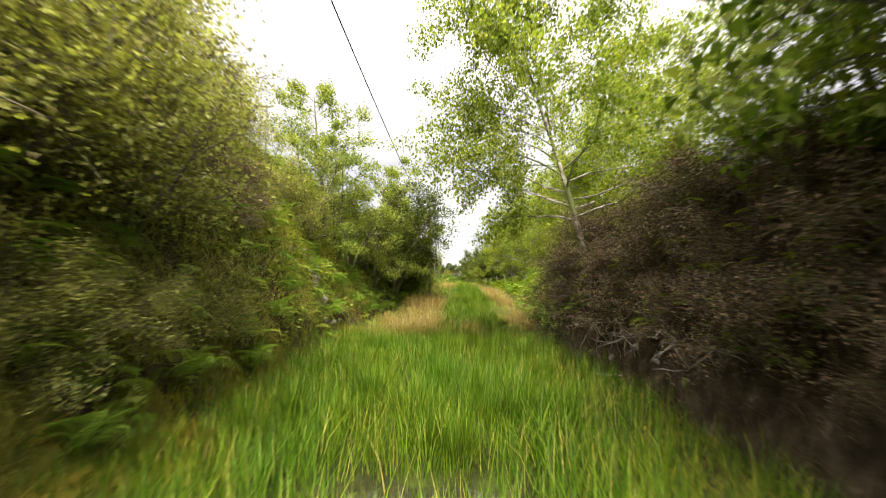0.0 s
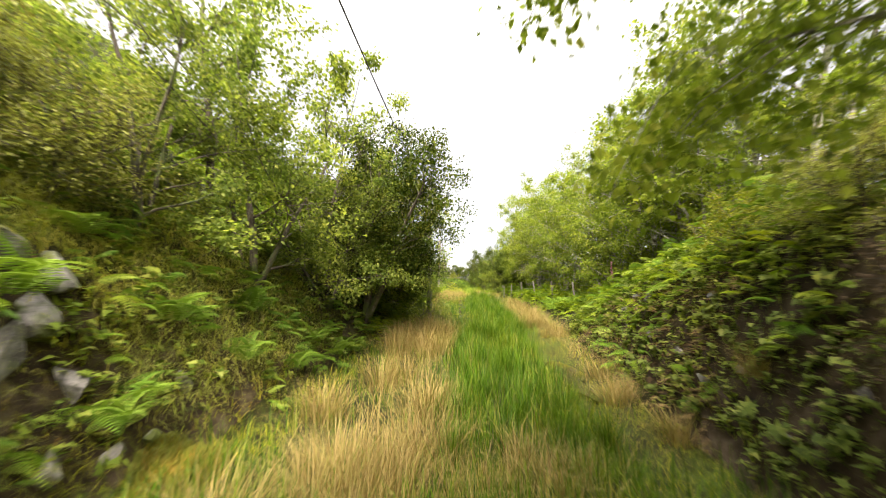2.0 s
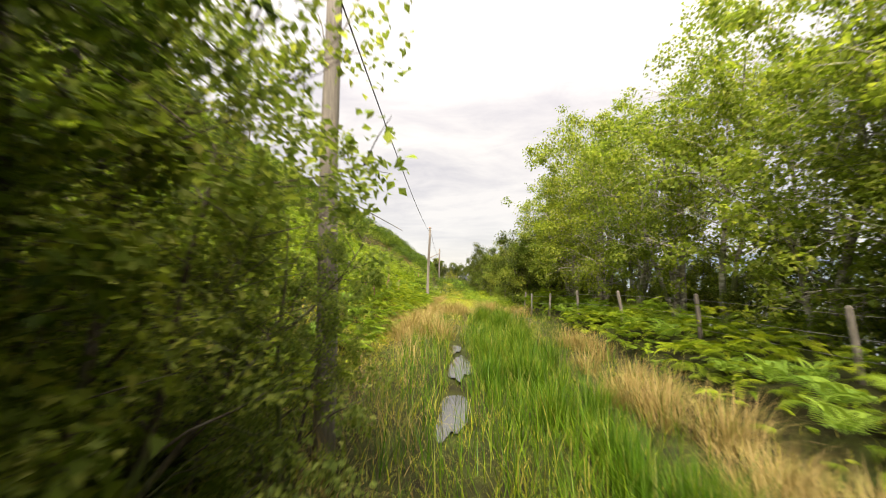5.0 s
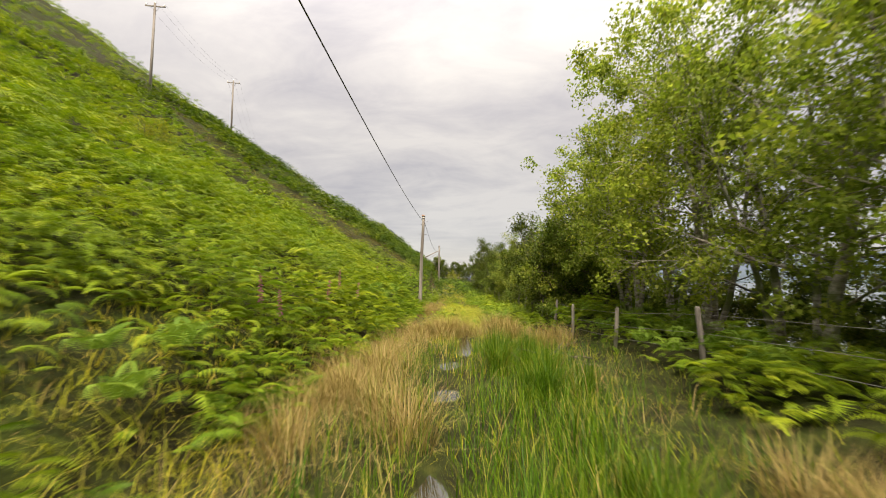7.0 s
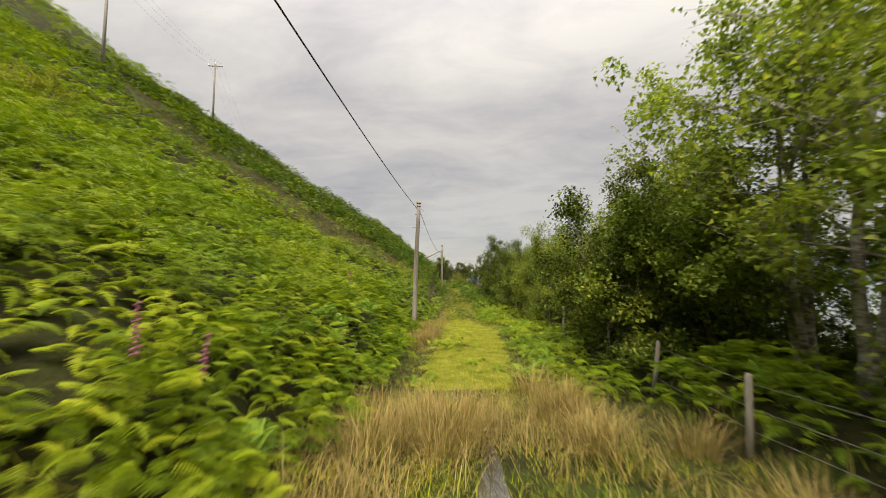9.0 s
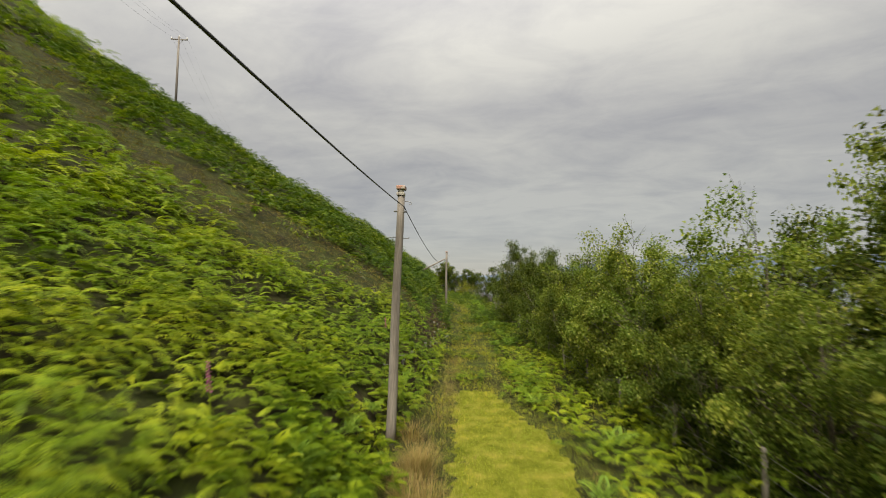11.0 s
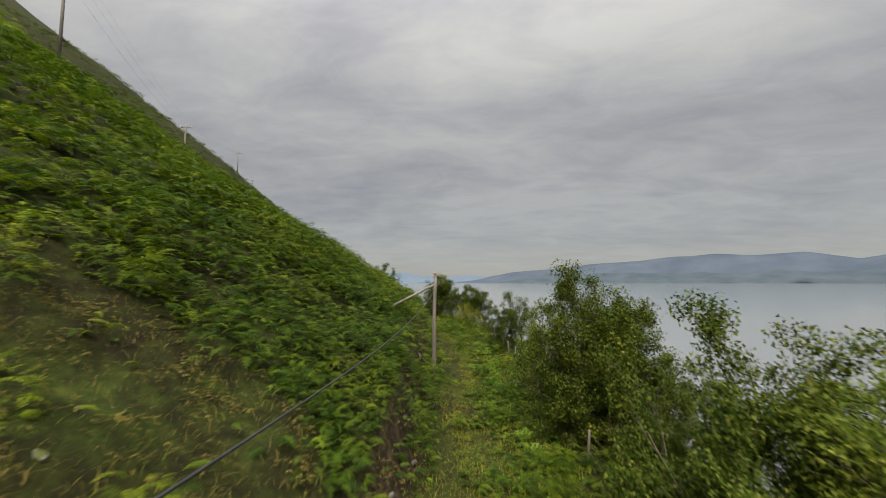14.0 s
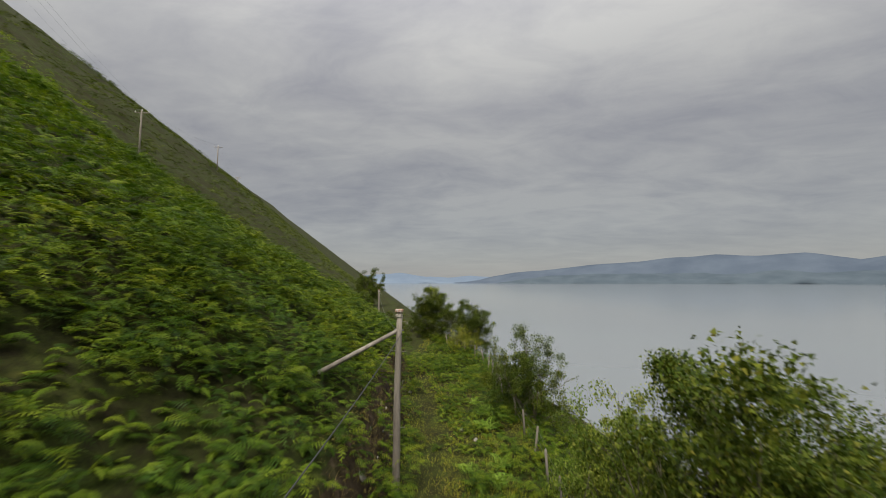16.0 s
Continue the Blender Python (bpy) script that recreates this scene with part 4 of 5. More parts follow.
def bracken_right(x, y):
    e = x - right_edge(y)
    on_bank = ((y > 12.5) & (e > 0.25 + 0.5 * np.exp(-((y - 18.8) / 1.7) ** 2)) & (y < 27)) | ((y > 3) & (y <= 12.5) & (e > 0.3))
    shelf = (y >= 25) & (e > 0.1 + 0.5 * fbm(y, y, 3.0, 41)) & (y < 52)
    lane = (y > 48) & (x > np.interp(y, (48, 54, 60, 62, 64, 66, 72, 80, 92, 120), (1.2, 1.1, 1.3, 1.2, 0.6, 0.1, -0.2, -0.8, -1.9, -8))) & (fbm(x, y, 2.4, 44) > -0.45)
    patch = np.zeros(np.shape(x), bool)
    for px, py, r in ((-1.9, 50.2, 0.7), (0.9, 51.4, 0.8), (-1.5, 55.2, 0.8), (-0.6, 52.3, 0.4), (0.2, 69.5, 0.7), (-0.3, 72.0, 0.6), (-1.7, 68.2, 0.5), (-1.6, 72.6, 0.6), (-2.1, 77.4, 0.6), (-1.5, 80.5, 0.8), (-2.2, 84.5, 0.7), (-1.6, 88.0, 0.8), (-2.9, 90.5, 0.5), (-2.6, 95.0, 0.6), (-2.4, 99.5, 0.7)):
        patch |= (x - px) ** 2 + (y - py) ** 2 < r * r
    return on_bank | shelf | lane | patch


near, middle, far = [], [], []
x, y = spots(rs, -16, -1, 24, 112, 58)
d = left_edge(y) - x
keep = (d > -0.3) & (d < 9) & (0.18 + 0.65 * rs.rand(len(x)) > bare_strip(x, y)) & (fbm(x, y, 1.7, 33) > -0.75)
fine_at = keep & (d < 2.0) & (y < 62)
mid_at = keep & ~fine_at & (d < 4.2) & (y < 85) & ((d < 3) | (rs.rand(len(x)) < 0.75))
near += bracken(rs, x[fine_at], y[fine_at], 0.9, 0.34, FROND_FINE, -1.2, 40, 0.58)
middle += bracken(rs, x[mid_at], y[mid_at], 0.95, 0.36, FROND_MID, -1.2, 44, 0.6)
rest = keep & ~fine_at & (~mid_at & ((d > 3) | (y > 85))) & (rs.rand(len(x)) < 0.85)
near_rest, late_rest = rest & (y < 74), rest & (y >= 74)
middle += bracken(rs, x[near_rest], y[near_rest], 0.95, 0.44, FROND_FAR, -1.2, 42, 0.66)
middle += bracken(rs, x[late_rest], y[late_rest], 1.1, 0.5, FROND_FAR, -1.2, 46, 0.68)
x, y = spots(rs, -16, -1, 24, 112, 17)
d = left_edge(y) - x
keep = (d > -0.2) & (d < 12) & (0.18 + 0.65 * rs.rand(len(x)) > bare_strip(x, y))
close = keep & (d < 5)
middle += bracken(rs, x[close], y[close], 0.34, 0.44, FROND_LOW_FINE, -1.2, 1, 0.05)
middle += bracken(rs, x[keep & ~close], y[keep & ~close], 0.36, 0.5, FROND_LOW, -1.2, 1, 0.05)
x, y = spots(rs, -52, -8, 18, 150, 11)
d = left_edge(y) - x
keep = (d >= 9) & (d < 36) & (0.18 + 0.65 * rs.rand(len(x)) > bare_strip(x, y)) & (fbm(x, y, 2.6, 34) > -0.6)
middle += bracken(rs, x[keep], y[keep], 1.1, 0.68, FROND_FAR, -1.2, 26, 0.85)
low = keep & (rs.rand(len(x)) < 0.4)
middle += bracken(rs, x[low], y[low], 0.42, 0.8, FROND_LOW, -1.2, 1, 0.05)
x, y = spots(rs, -150, -10, 20, 330, 0.8)
d = left_edge(y) - x
keep = ((d >= 34) | ((y > 112) & (d > 0.5))) & (d < 110)
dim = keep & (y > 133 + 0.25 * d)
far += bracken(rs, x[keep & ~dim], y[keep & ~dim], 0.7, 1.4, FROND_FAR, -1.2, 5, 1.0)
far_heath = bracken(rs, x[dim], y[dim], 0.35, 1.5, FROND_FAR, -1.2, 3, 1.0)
x, y = spots(rs, -6, 9, 3, 122, 36)
keep = bracken_right(x, y) & (x - right_edge(y) < 4.5) & (fbm(x, y, 1.9, 36) > -0.6)
fine_at = keep & (y < 50) & (x - right_edge(y) < 1.5)
low_at = keep & (rs.rand(len(x)) < 0.4)
middle += bracken(rs, x[low_at], y[low_at], 0.28, 0.42, FROND_LOW_FINE, -1.8, 1, 0.05)
near += bracken(rs, x[fine_at], y[fine_at], 0.8, 0.36, FROND_FINE, -1.8, 34, 0.55)
mid_at = keep & ~fine_at & (y < 80) & (rs.rand(len(x)) < 0.85)
late_at = keep & (y >= 80) & (rs.rand(len(x)) < 0.8)
middle += bracken(rs, x[mid_at], y[mid_at], 0.7, 0.38, FROND_MID, -1.8, 32, 0.55)
middle += bracken(rs, x[late_at], y[late_at], 0.7, 0.46, FROND_FAR, -1.8, 28, 0.5)
# ferns on the cutting's sides
x, y = spots_even(rs, -9, -3.3, -1, 27, 6.5)
d = left_edge(y) - x
keep = (d > 0.1) & (d < 4.5) & (fbm(x, y, 2.2, 37) > np.where(y > 15, -0.7, -0.15))
cutting = bracken(rs, x[keep], y[keep], 0.3, 0.5, FROND_FINE, -1.4, 7, 0.35)
x, y = spots_even(rs, 2.8, 6.2, 13, 25, 7)
e = x - right_edge(y)
keep = (e > 0.1) & (e < 2.6) & (fbm(x, y, 1.6, 38) > -0.5)
cutting += bracken(rs, x[keep], y[keep], 0.75, 0.5, FROND_FINE, -1.8, 9, 0.45)


def told_apart(v, f):
    """Past the open heath the bracken is a deeper green, its colour also lowered to dim the slope; each face goes to
    one or the other.
    """
    a = v[f[:, 0]]
    deep = (a[:, 1] - 72) / 16 + 0.6 * fbm(a[:, 0], a[:, 1], 1.6, 72) > 0
    out = []
    for w in (~deep, deep):
        used, index = np.unique(f[w], return_inverse=True)
        out.append((v[used], index.reshape(-1, 3)))
    return out


hill_bright, hill_dimmed = told_apart(*merge(middle))
thing("bracken", "dense bright green bracken beside the track", "bracken", kind="stuff", data=mesh_of("bracken", *merge(near), M_BRACKEN))
thing("bracken", "green bracken covering the hillside", "bracken", kind="stuff", data=mesh_of("bracken_hill", *hill_bright, M_BRACKEN))
thing("bracken", "deep green bracken past the heath, dimmed in its colour", "bracken", kind="stuff", data=mesh_of("bracken_dimmed", *hill_dimmed, M_BRACKEN_DIMMED))
thing("bracken", "distant bracken high on the steep hillside", "bracken", kind="stuff", data=mesh_of("bracken_far", *merge(far), M_BRACKEN))
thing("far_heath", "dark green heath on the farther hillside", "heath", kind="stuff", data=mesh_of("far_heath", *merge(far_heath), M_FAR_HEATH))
thing("fern_growth", "ferns hanging on the side of the cutting", "fern", kind="stuff", data=mesh_of("fern_growth", *merge(cutting), M_FERN_NEAR))


def blades(x, y, tall, width, bends, lean=0.25, segments=2, sink=0.02):
    out, n = [], len(x)
    pick = rs.randint(0, len(bends), n)
    size = tall * rs.uniform(0.6, 1.15, n)
    yaw, pos = rs.uniform(0, 6.283, n), on_ground(x, y, sink)
    for k, b in enumerate(bends):
        w = pick == k
        out.append(sown(blade(b, width, segments), pos[w], size[w], yaw[w], -np.abs(rs.normal(0, lean, n))[w]))
    return merge(out)


def in_pool(x, y, grow=1.0):
    hit = np.zeros(len(x), bool)
    for px, py, rx, ry in POOLS:
        hit |= ((x - px) / (rx * grow)) ** 2 + ((y - py) / (ry * grow)) ** 2 < 1
    return hit


def green_rush(x, y):
    """How thick the green rushes stand, 0 to 1."""
    first = 1.0 - 0.7 * np.clip((x - 1.7) / 0.8, 0, 1)
    later = np.clip((x + 0.9 + 0.3 * fbm(y, y, 2.0, 53)) / 0.5, 0.12, 1) * np.clip((2.0 - x) / 0.5, 0, 1)
    k = np.clip((y - 13.5) / 3.0, 0, 1)
    early = (first * (1 - k) + later * k) * (y < 27)
    lane = np.exp(-((x - 0.85 - 0.2 * np.sin(y * 0.5)) / 0.85) ** 2) * ((y >= 24) & (y < 43.5))
    lane2 = 0.3 * np.exp(-((x + 1.1) / 0.6) ** 2) * ((y >= 24) & (y < 43))
    return np.clip(np.maximum(early, lane + lane2) + 0.25 * fbm(x, y, 1.8, 51), 0, 1) * (y < 46)


def tan_rush(x, y):
    a = np.exp(-((x + 1.7) / 1.1) ** 2) * np.clip((y - 13.5) / 3, 0, 1) * (y < 28) * 0.36 + 0.8 * np.exp(-((x - 0.4) / 0.8) ** 2) * np.exp(-((y - 15.6) / 0.7) ** 2)
    b = np.exp(-((x + 2.0) / 0.9) ** 2) * (y >= 26) * (y < 48) * np.interp(y, (26, 28, 32, 35.5, 38), (0.15, 0.45, 0.4, 0.2, 1.0))
    c = np.exp(-((x - np.interp(y, (22, 32, 38, 46), (3.1, 3.0, 2.1, 1.2))) / 0.5) ** 2) * (y >= 19) * (y < 48) * np.interp(y, (26, 28, 32, 34.5, 39), (0.4, 0.72, 0.62, 0.15, 0.3))
    d = np.exp(-((y - 46.8) / 1.2) ** 2) * (np.abs(x - 0.1) < 1.8)
    e = 0.9 * np.exp(-((x + 2.5) / 0.55) ** 2) * (y > 54) * (y < 61.5) + 0.7 * np.exp(-((x + 2.3) / 0.45) ** 2) * (y > 62) * (y < 76)
    return np.clip(a + b + c + d + e + 0.3 * fbm(x, y, 1.5, 52) - 0.1, 0, 1)


x, y = spots(rs, -4.3, 3.6, -0.5, 48, 420)
keep = (x > left_edge(y) - 0.2) & (x < right_edge(y) + 0.1) & (rs.rand(len(x)) < green_rush(x, y)) & (~in_pool(x, y, 1.25) | (rs.rand(len(x)) < 0.05))
tall = np.interp(y[keep], (0, 10, 24, 34, 48), (0.72, 0.72, 0.66, 0.7, 0.5)) * (0.9 + 0.3 * fbm(x[keep], y[keep], 1.1, 61)) * (1 - 0.6 * np.exp(-((x[keep] - 0.55) / 0.9) ** 2 - ((y[keep] - 12.6) / 0.8) ** 2))
thing("rushes", "thick green rushes growing out of the wet track", "rushes", kind="stuff", data=mesh_of("rushes", *blades(x[keep], y[keep], tall, 0.010, (0.1, 0.3, 0.55)), M_RUSH))
x, y = spots(rs, -3.6, 4.2, 8, 72, 330)
keep = (x > left_edge(y) - 0.2) & (x < right_edge(y) + 0.3) & (rs.rand(len(x)) < tan_rush(x, y)) & ~in_pool(x, y, 1.3)
thing("withered_rushes", "straw-coloured withered rushes and grass", "rushes", kind="stuff", data=mesh_of("withered_rushes", *blades(x[keep], y[keep], np.interp(y[keep], (10, 18, 24, 30, 46, 50), (0.75, 0.95, 0.85, 0.7, 0.85, 0.5)) * (0.85 + 0.4 * fbm(x[keep], y[keep], 1.3, 62)), 0.007, (0.3, 0.7, 1.0), 0.4), M_TAN))
x, y = spots(rs, -7, 4, 24, 125, 230)
keep = ((np.abs(x + 0.5) < 2.2) | (rs.rand(len(x)) < 0.5)) & (x > left_edge(y) - 0.3) & (x < right_edge(y) + 0.5) & ((y > 44) | (rs.rand(len(x)) < 0.5)) & ~in_pool(x, y, 1.2)
thing("turf", "short yellow-green grass along the track", "grass", kind="stuff", data=mesh_of("turf", *blades(x[keep], y[keep], np.interp(y[keep], (46, 50, 61, 66), (0.32, 0.2, 0.2, 0.32)) * (0.8 + 0.5 * fbm(x[keep], y[keep], 1.7, 63)), 0.013, (0.4, 0.9), 0.5), M_TURF))
x, y = spots_even(rs, -7.5, -2.4, 27, 43, 150)
d = left_edge(y) - x
keep = (d > -0.5) & (d < 3.5) & (rs.rand(len(x)) < np.clip(1.2 - 0.3 * d, 0, 1)) & (fbm(x, y, 1.3, 68) > -0.5)
thing("foot_grass", "rough yellow-green grass at the foot of the hill", "grass", kind="stuff", data=mesh_of("foot_grass", *blades(x[keep], y[keep], 0.5, 0.010, (0.5, 0.9, 1.2), 0.5), M_TURF))
x, y = spots(rs, -3.4, 1.4, 47.5, 66, 420)
keep = (x > -2.3 + 0.3 * fbm(x, y, 2.0, 64)) & (x < np.interp(y, (48, 54, 60, 62, 64, 66), (1.2, 1.2, 1.4, 1.2, 0.5, -0.3)))
thing("lane_grass", "short bright green grass on the trodden lane", "grass", kind="stuff", data=mesh_of("lane_grass", *blades(x[keep], y[keep], 0.17, 0.011, (0.5, 1.0), 0.5), M_LANE))
# the mat of moss and grass on the trodden lane
nu, nv = 30, 110
u, v = np.meshgrid(np.linspace(0, 1, nu), np.linspace(48, 68, nv))
lo_x, hi_x = -2.4 + 0.35 * fbm(v, v, 2.0, 65), np.interp(v, (48, 54, 60, 62, 64, 66, 68), (1.2, 1.2, 1.4, 1.2, 0.5, -0.3, -0.6)) + 0.3 * fbm(v, v, 1.6, 67)
lx = lo_x + (hi_x - lo_x) * u
lz = height(lx, v) + 0.012 - 0.09 * (np.abs(2 * u - 1) ** 6) - 0.09 * np.clip(np.abs(v - 58) - 8.5, 0, 1) + 0.015 * fbm(lx, v, 0.4, 66)
ii = (np.arange(nv - 1)[:, None] * nu + np.arange(nu - 1)[None]).ravel()
thing("lane_turf", "mossy bright green turf of the lane", "turf", kind="structure", data=mesh_of("lane_turf", np.stack([lx, v, lz], -1).reshape(-1, 3), np.stack([ii, ii + 1, ii + 1 + nu, ii + nu], 1), M_LANE_MAT, True))
x, y = spots_even(rs, 2.6, 5.2, 16.6, 24.0, 40)
e = x - right_edge(y)
keep = (e > -0.1) & (e < 0.95)
thing("dead_bracken", "brown dead bracken on the stony bank", "bracken", kind="stuff", data=mesh_of("dead_bracken", *merge(bracken(rs, x[keep], y[keep], 0.1, 0.26, FROND_FILL, 1.4, 6, 0.3)), M_DEAD))
# moss and grass on the cutting's sides
x, y = spots_even(rs, -8.5, -3.0, -1, 28, 280)
d = left_edge(y) - x
keep = (d > -0.9) & (d < 4)
gold = keep & (fbm(x, y, 1.6, 55) > 0.15)
thing("bank_grass", "pale green grass hanging on the bank", "grass", kind="stuff", data=mesh_of("bank_grass", *blades(x[keep & ~gold], y[keep & ~gold], 0.42, 0.009, (0.7, 1.2), 0.8), M_TURF))
x, y = spots_even(rs, -8, -3.9, 0, 22, 560)
d = left_edge(y) - x
keep = (d > 0.3) & (d < 3.6) & (fbm(x, y, 1.4, 56) > -0.55) & ~((np.abs(y - 14.7) < 0.75) & (d < 1.25))
thing("hanging_grass", "long pale grass hanging down the bank", "grass", kind="stuff", data=mesh_of("hanging_grass", *blades(x[keep], y[keep], 0.58, 0.006, (0.6, 0.9, 1.15), 0.8, 3), M_HANGING))
x, y = spots_even(rs, -8.5, -3.0, -1, 28, 170)
d = left_edge(y) - x
gold = (d > -0.7) & (d < 4) & (fbm(x, y, 1.6, 55) > 0.15)
thing("bank_moss", "ochre moss and dead grass on the bank", "moss", kind="stuff", data=mesh_of("bank_moss", *blades(x[gold], y[gold], 0.26, 0.014, (0.6, 1.1), 0.7), M_MOSS))


def sprig():
    """A leafy shoot one unit tall."""
    r2, pieces = np.random.RandomState(3), [blade(0.3, 0.02, 2)]
    for k in range(9):
        t = 0.25 + 0.75 * k / 8
        pieces.append(sown(chip(0.34, 0.12), np.array([[0, 0.3 * t * t, t * (1 - 0.1 * t)]]), [1.0], np.array([k * 2.4]), np.array([r2.uniform(-0.2, 0.6)])))
    return merge(pieces)


SPRIG = sprig()


def sprigs(x, y, tall, sink=0.0):
    n = len(x)
    return sown(SPRIG, on_ground(x, y, sink), tall * rs.uniform(0.6, 1.2, n), rs.uniform(0, 6.283, n), -np.abs(rs.normal(0.2, 0.4, n)))


x, y = spots_even(rs, -8.5, -3.4, -1, 28, 13)
d = left_edge(y) - x
keep = (d > 0.15) & (d < 4.2) & (fbm(x, y, 1.9, 57) > -0.3)
thing("undergrowth", "small-leaved undergrowth covering the bank", "undergrowth", kind="stuff", data=mesh_of("undergrowth", *sprigs(x[keep], y[keep], 0.42), M_WILLOW_LEAF))
x, y = spots_even(rs, 2.3, 6.0, 2, 27, 40)
e = x - right_edge(y)
keep = (e > np.where(y < 12.5, 0.18, 0.0)) & (e < 2.2) & (fbm(x, y, 1.5, 58) > np.where(y < 12.5, 0.1, -0.5))
# brightened leaf colour here lifts the dim right bank
thing("undergrowth", "leafy undergrowth along the low bank", "undergrowth", kind="stuff", data=mesh_of("undergrowth_right", *sprigs(x[keep], y[keep], 0.32), M_LEAF_BRIGHTENED))
x, y = spots(rs, 1.4, 4.9, -1, 27, 300)
e = x - right_edge(y)
keep = (e > -1.9) & (e < np.where(y > 14, 1.0, 0.2)) & (rs.rand(len(x)) < np.clip((e + 1.9) * 1.4, 0, 1))
thing("verge_grass", "soft green grass at the foot of the bank", "grass", kind="stuff", data=mesh_of("verge_grass", *blades(x[keep], y[keep], 0.26, 0.008, (0.6, 1.0), 0.6), M_TURF))
# heath on the hill
x, y = spots_even(rs, -40, -2, 26, 120, 34)
d = left_edge(y) - x
keep = (d > 0) & (d < 34) & (rs.rand(len(x)) < bare_strip(x, y))
thing("heath", "brown heath and dry grass between the bracken", "heather", kind="stuff", data=mesh_of("heath", *blades(x[keep], y[keep], 0.34, 0.02, (0.5, 1.0), 0.7), M_HEATH))
x, y = spots_even(rs, -30, -2, 26, 112, 40)
d = left_edge(y) - x
keep = (d > -0.2) & (d < 26) & (rs.rand(len(x)) < 0.7 * bare_strip(x, y))
thing("dry_grass", "pale dry grass on the open slope", "grass", kind="stuff", data=mesh_of("dry_grass", *blades(x[keep], y[keep], 0.3, 0.012, (0.5, 1.0), 0.7), M_TAN))
x, y = spots_even(rs, -38, -2, 60, 100, 46)
d = left_edge(y) - x
keep = (d > 0.05) & (d < 34) & (rs.rand(len(x)) < bare_strip(x, y) - 0.1)
thing("heather_clumps", "brown and olive heather clumps on the open slope", "heather", kind="stuff", data=mesh_of("heather_clumps", *merge(bracken(rs, x[keep], y[keep], 0.3, 0.14, FROND_FILL, -1.2, 18, 0.3)), M_HEATH))
# heather and dead stalks hanging on the dark bank
x, y = spots_even(rs, 3.0, 5.6, -1, 14.0, 160, 5)
e = x - right_edge(y)
keep = (e > -0.05) & (e < 1.5) & (fbm(x, y, 1.1, 59) > -0.25)
thing("heather_bank", "dark brown heather and roots on the peat bank", "heather", kind="stuff", data=mesh_of("heather_bank", *blades(x[keep], y[keep], 0.45, 0.012, (0.5, 1.0), 0.9), M_HEATHER))


# ---- poles, wires, fence ----
def telephone_pole(label, tall=6.2, strut=None):
    """Round weathered pole with a two-piece cap block, irons and a hook."""
    root = thing("telephone_pole", label, "pole", "telephone poles")
    zs = np.linspace(-0.4, tall, 9)
    line = np.stack([0.012 * np.sin(zs * 1.3), 0.01 * np.cos(zs), zs], -1)
    part("shaft", mesh_of("pole_shaft", *tube(line, np.linspace(0.135, 0.095, 9), 14), M_TIMBER, True), root)
    cap = part("cap", mesh_of("pole_cap", *box(0.25, 0.25, 0.10, 0, 0, tall + 0.19, 0.015), M_CAP_RED), root, "flaking red cap block")
    part("collar", mesh_of("pole_collar", *box(0.21, 0.21, 0.09, 0, 0, tall + 0.02, 0.012), M_CAP_GREY), root, "lichened wooden collar")
    part("neck", mesh_of("pole_neck", *tube([(0, 0, tall + 0.05), (0, 0, tall + 0.16)], [0.085, 0.085], 10), M_CAP_GREY, True), root)
    a = np.linspace(0, 4.2, 9)
    hook = [(0.08, 0, tall - 0.17), (0.22, 0, tall - 0.18)] + [(0.26 + 0.035 * np.sin(t), 0, tall - 0.225 + 0.035 * np.cos(t)) for t in a]
    part("hook", mesh_of("pole_hook", *tube(hook, np.full(len(hook), 0.009), 6), M_IRON, True), root, "rusty iron hook")
    part("clamp", mesh_of("pole_clamp", *tube([(-0.17, -0.02, tall - 0.45), (0.17, -0.02, tall - 0.46)], [0.022, 0.022], 8), M_IRON, True), root, "iron cable clamp")
    for k, (sx, z) in enumerate(((-1, 2.0), (1, 2.25), (-1, tall - 1.15), (1, tall - 1.17))):
        part("step_iron", mesh_of("step_iron", *tube([(sx * 0.08, 0, z), (sx * 0.26, 0, z), (sx * 0.265, 0, z + 0.03)], [0.011] * 3, 6), M_IRON, True), root)
    if strut:
        part("strut", mesh_of("pole_strut", *tube([(0, 0, tall - 0.45), tuple(np.array(strut) * 0.5 + np.array((0, 0, 0.5 * (tall - 0.45)))), strut], [0.06, 0.075, 0.085], 10), M_TIMBER, True), root, "slanting wooden strut")
    return root


def upright(x, y, lean_x=0.0, lean_y=0.0, turn=0.0):
    return pose(x, y, float(height(x, y)), lean_y, lean_x, turn)


PLAIN = "weathered wooden telephone pole with a cap block"


def pole_to(x, y, top, label=PLAIN, lean=0.0, strut=None):
    """A pole at (x, y) whose cap ends at the height top."""
    root = telephone_pole(label, top - 0.24 - float(height(x, y)), strut)
    root.matrix_basis = upright(x, y, lean)
    return root


pole_behind = pole_to(-2.27, -1.4, 7.0)
pole_first = pole_to(-2.02, 29.8, 6.15)
pole_second = pole_to(-3.5, 61.2, 6.72, lean=2.2)
pole_third = pole_to(-4.13, 91.4, 7.15, "wooden telephone pole propped by a slanting strut", 0.8, (-2.35, -0.95, 4.15))
pole_fourth = pole_to(-12.05, 121.4, 7.18)


def cable(name, label, a, b, sag, r, n=40):
    t = np.linspace(0, 1, n)[:, None]
    p = np.array(a)[None] * (1 - t) + np.array(b)[None] * t
    p[:, 2] -= sag * 4 * t[:, 0] * (1 - t[:, 0])
    return thing(name, label, "cable", "overhead cables", data=mesh_of(name, *tube(p, np.full(n, r), 6), M_CABLE, True))


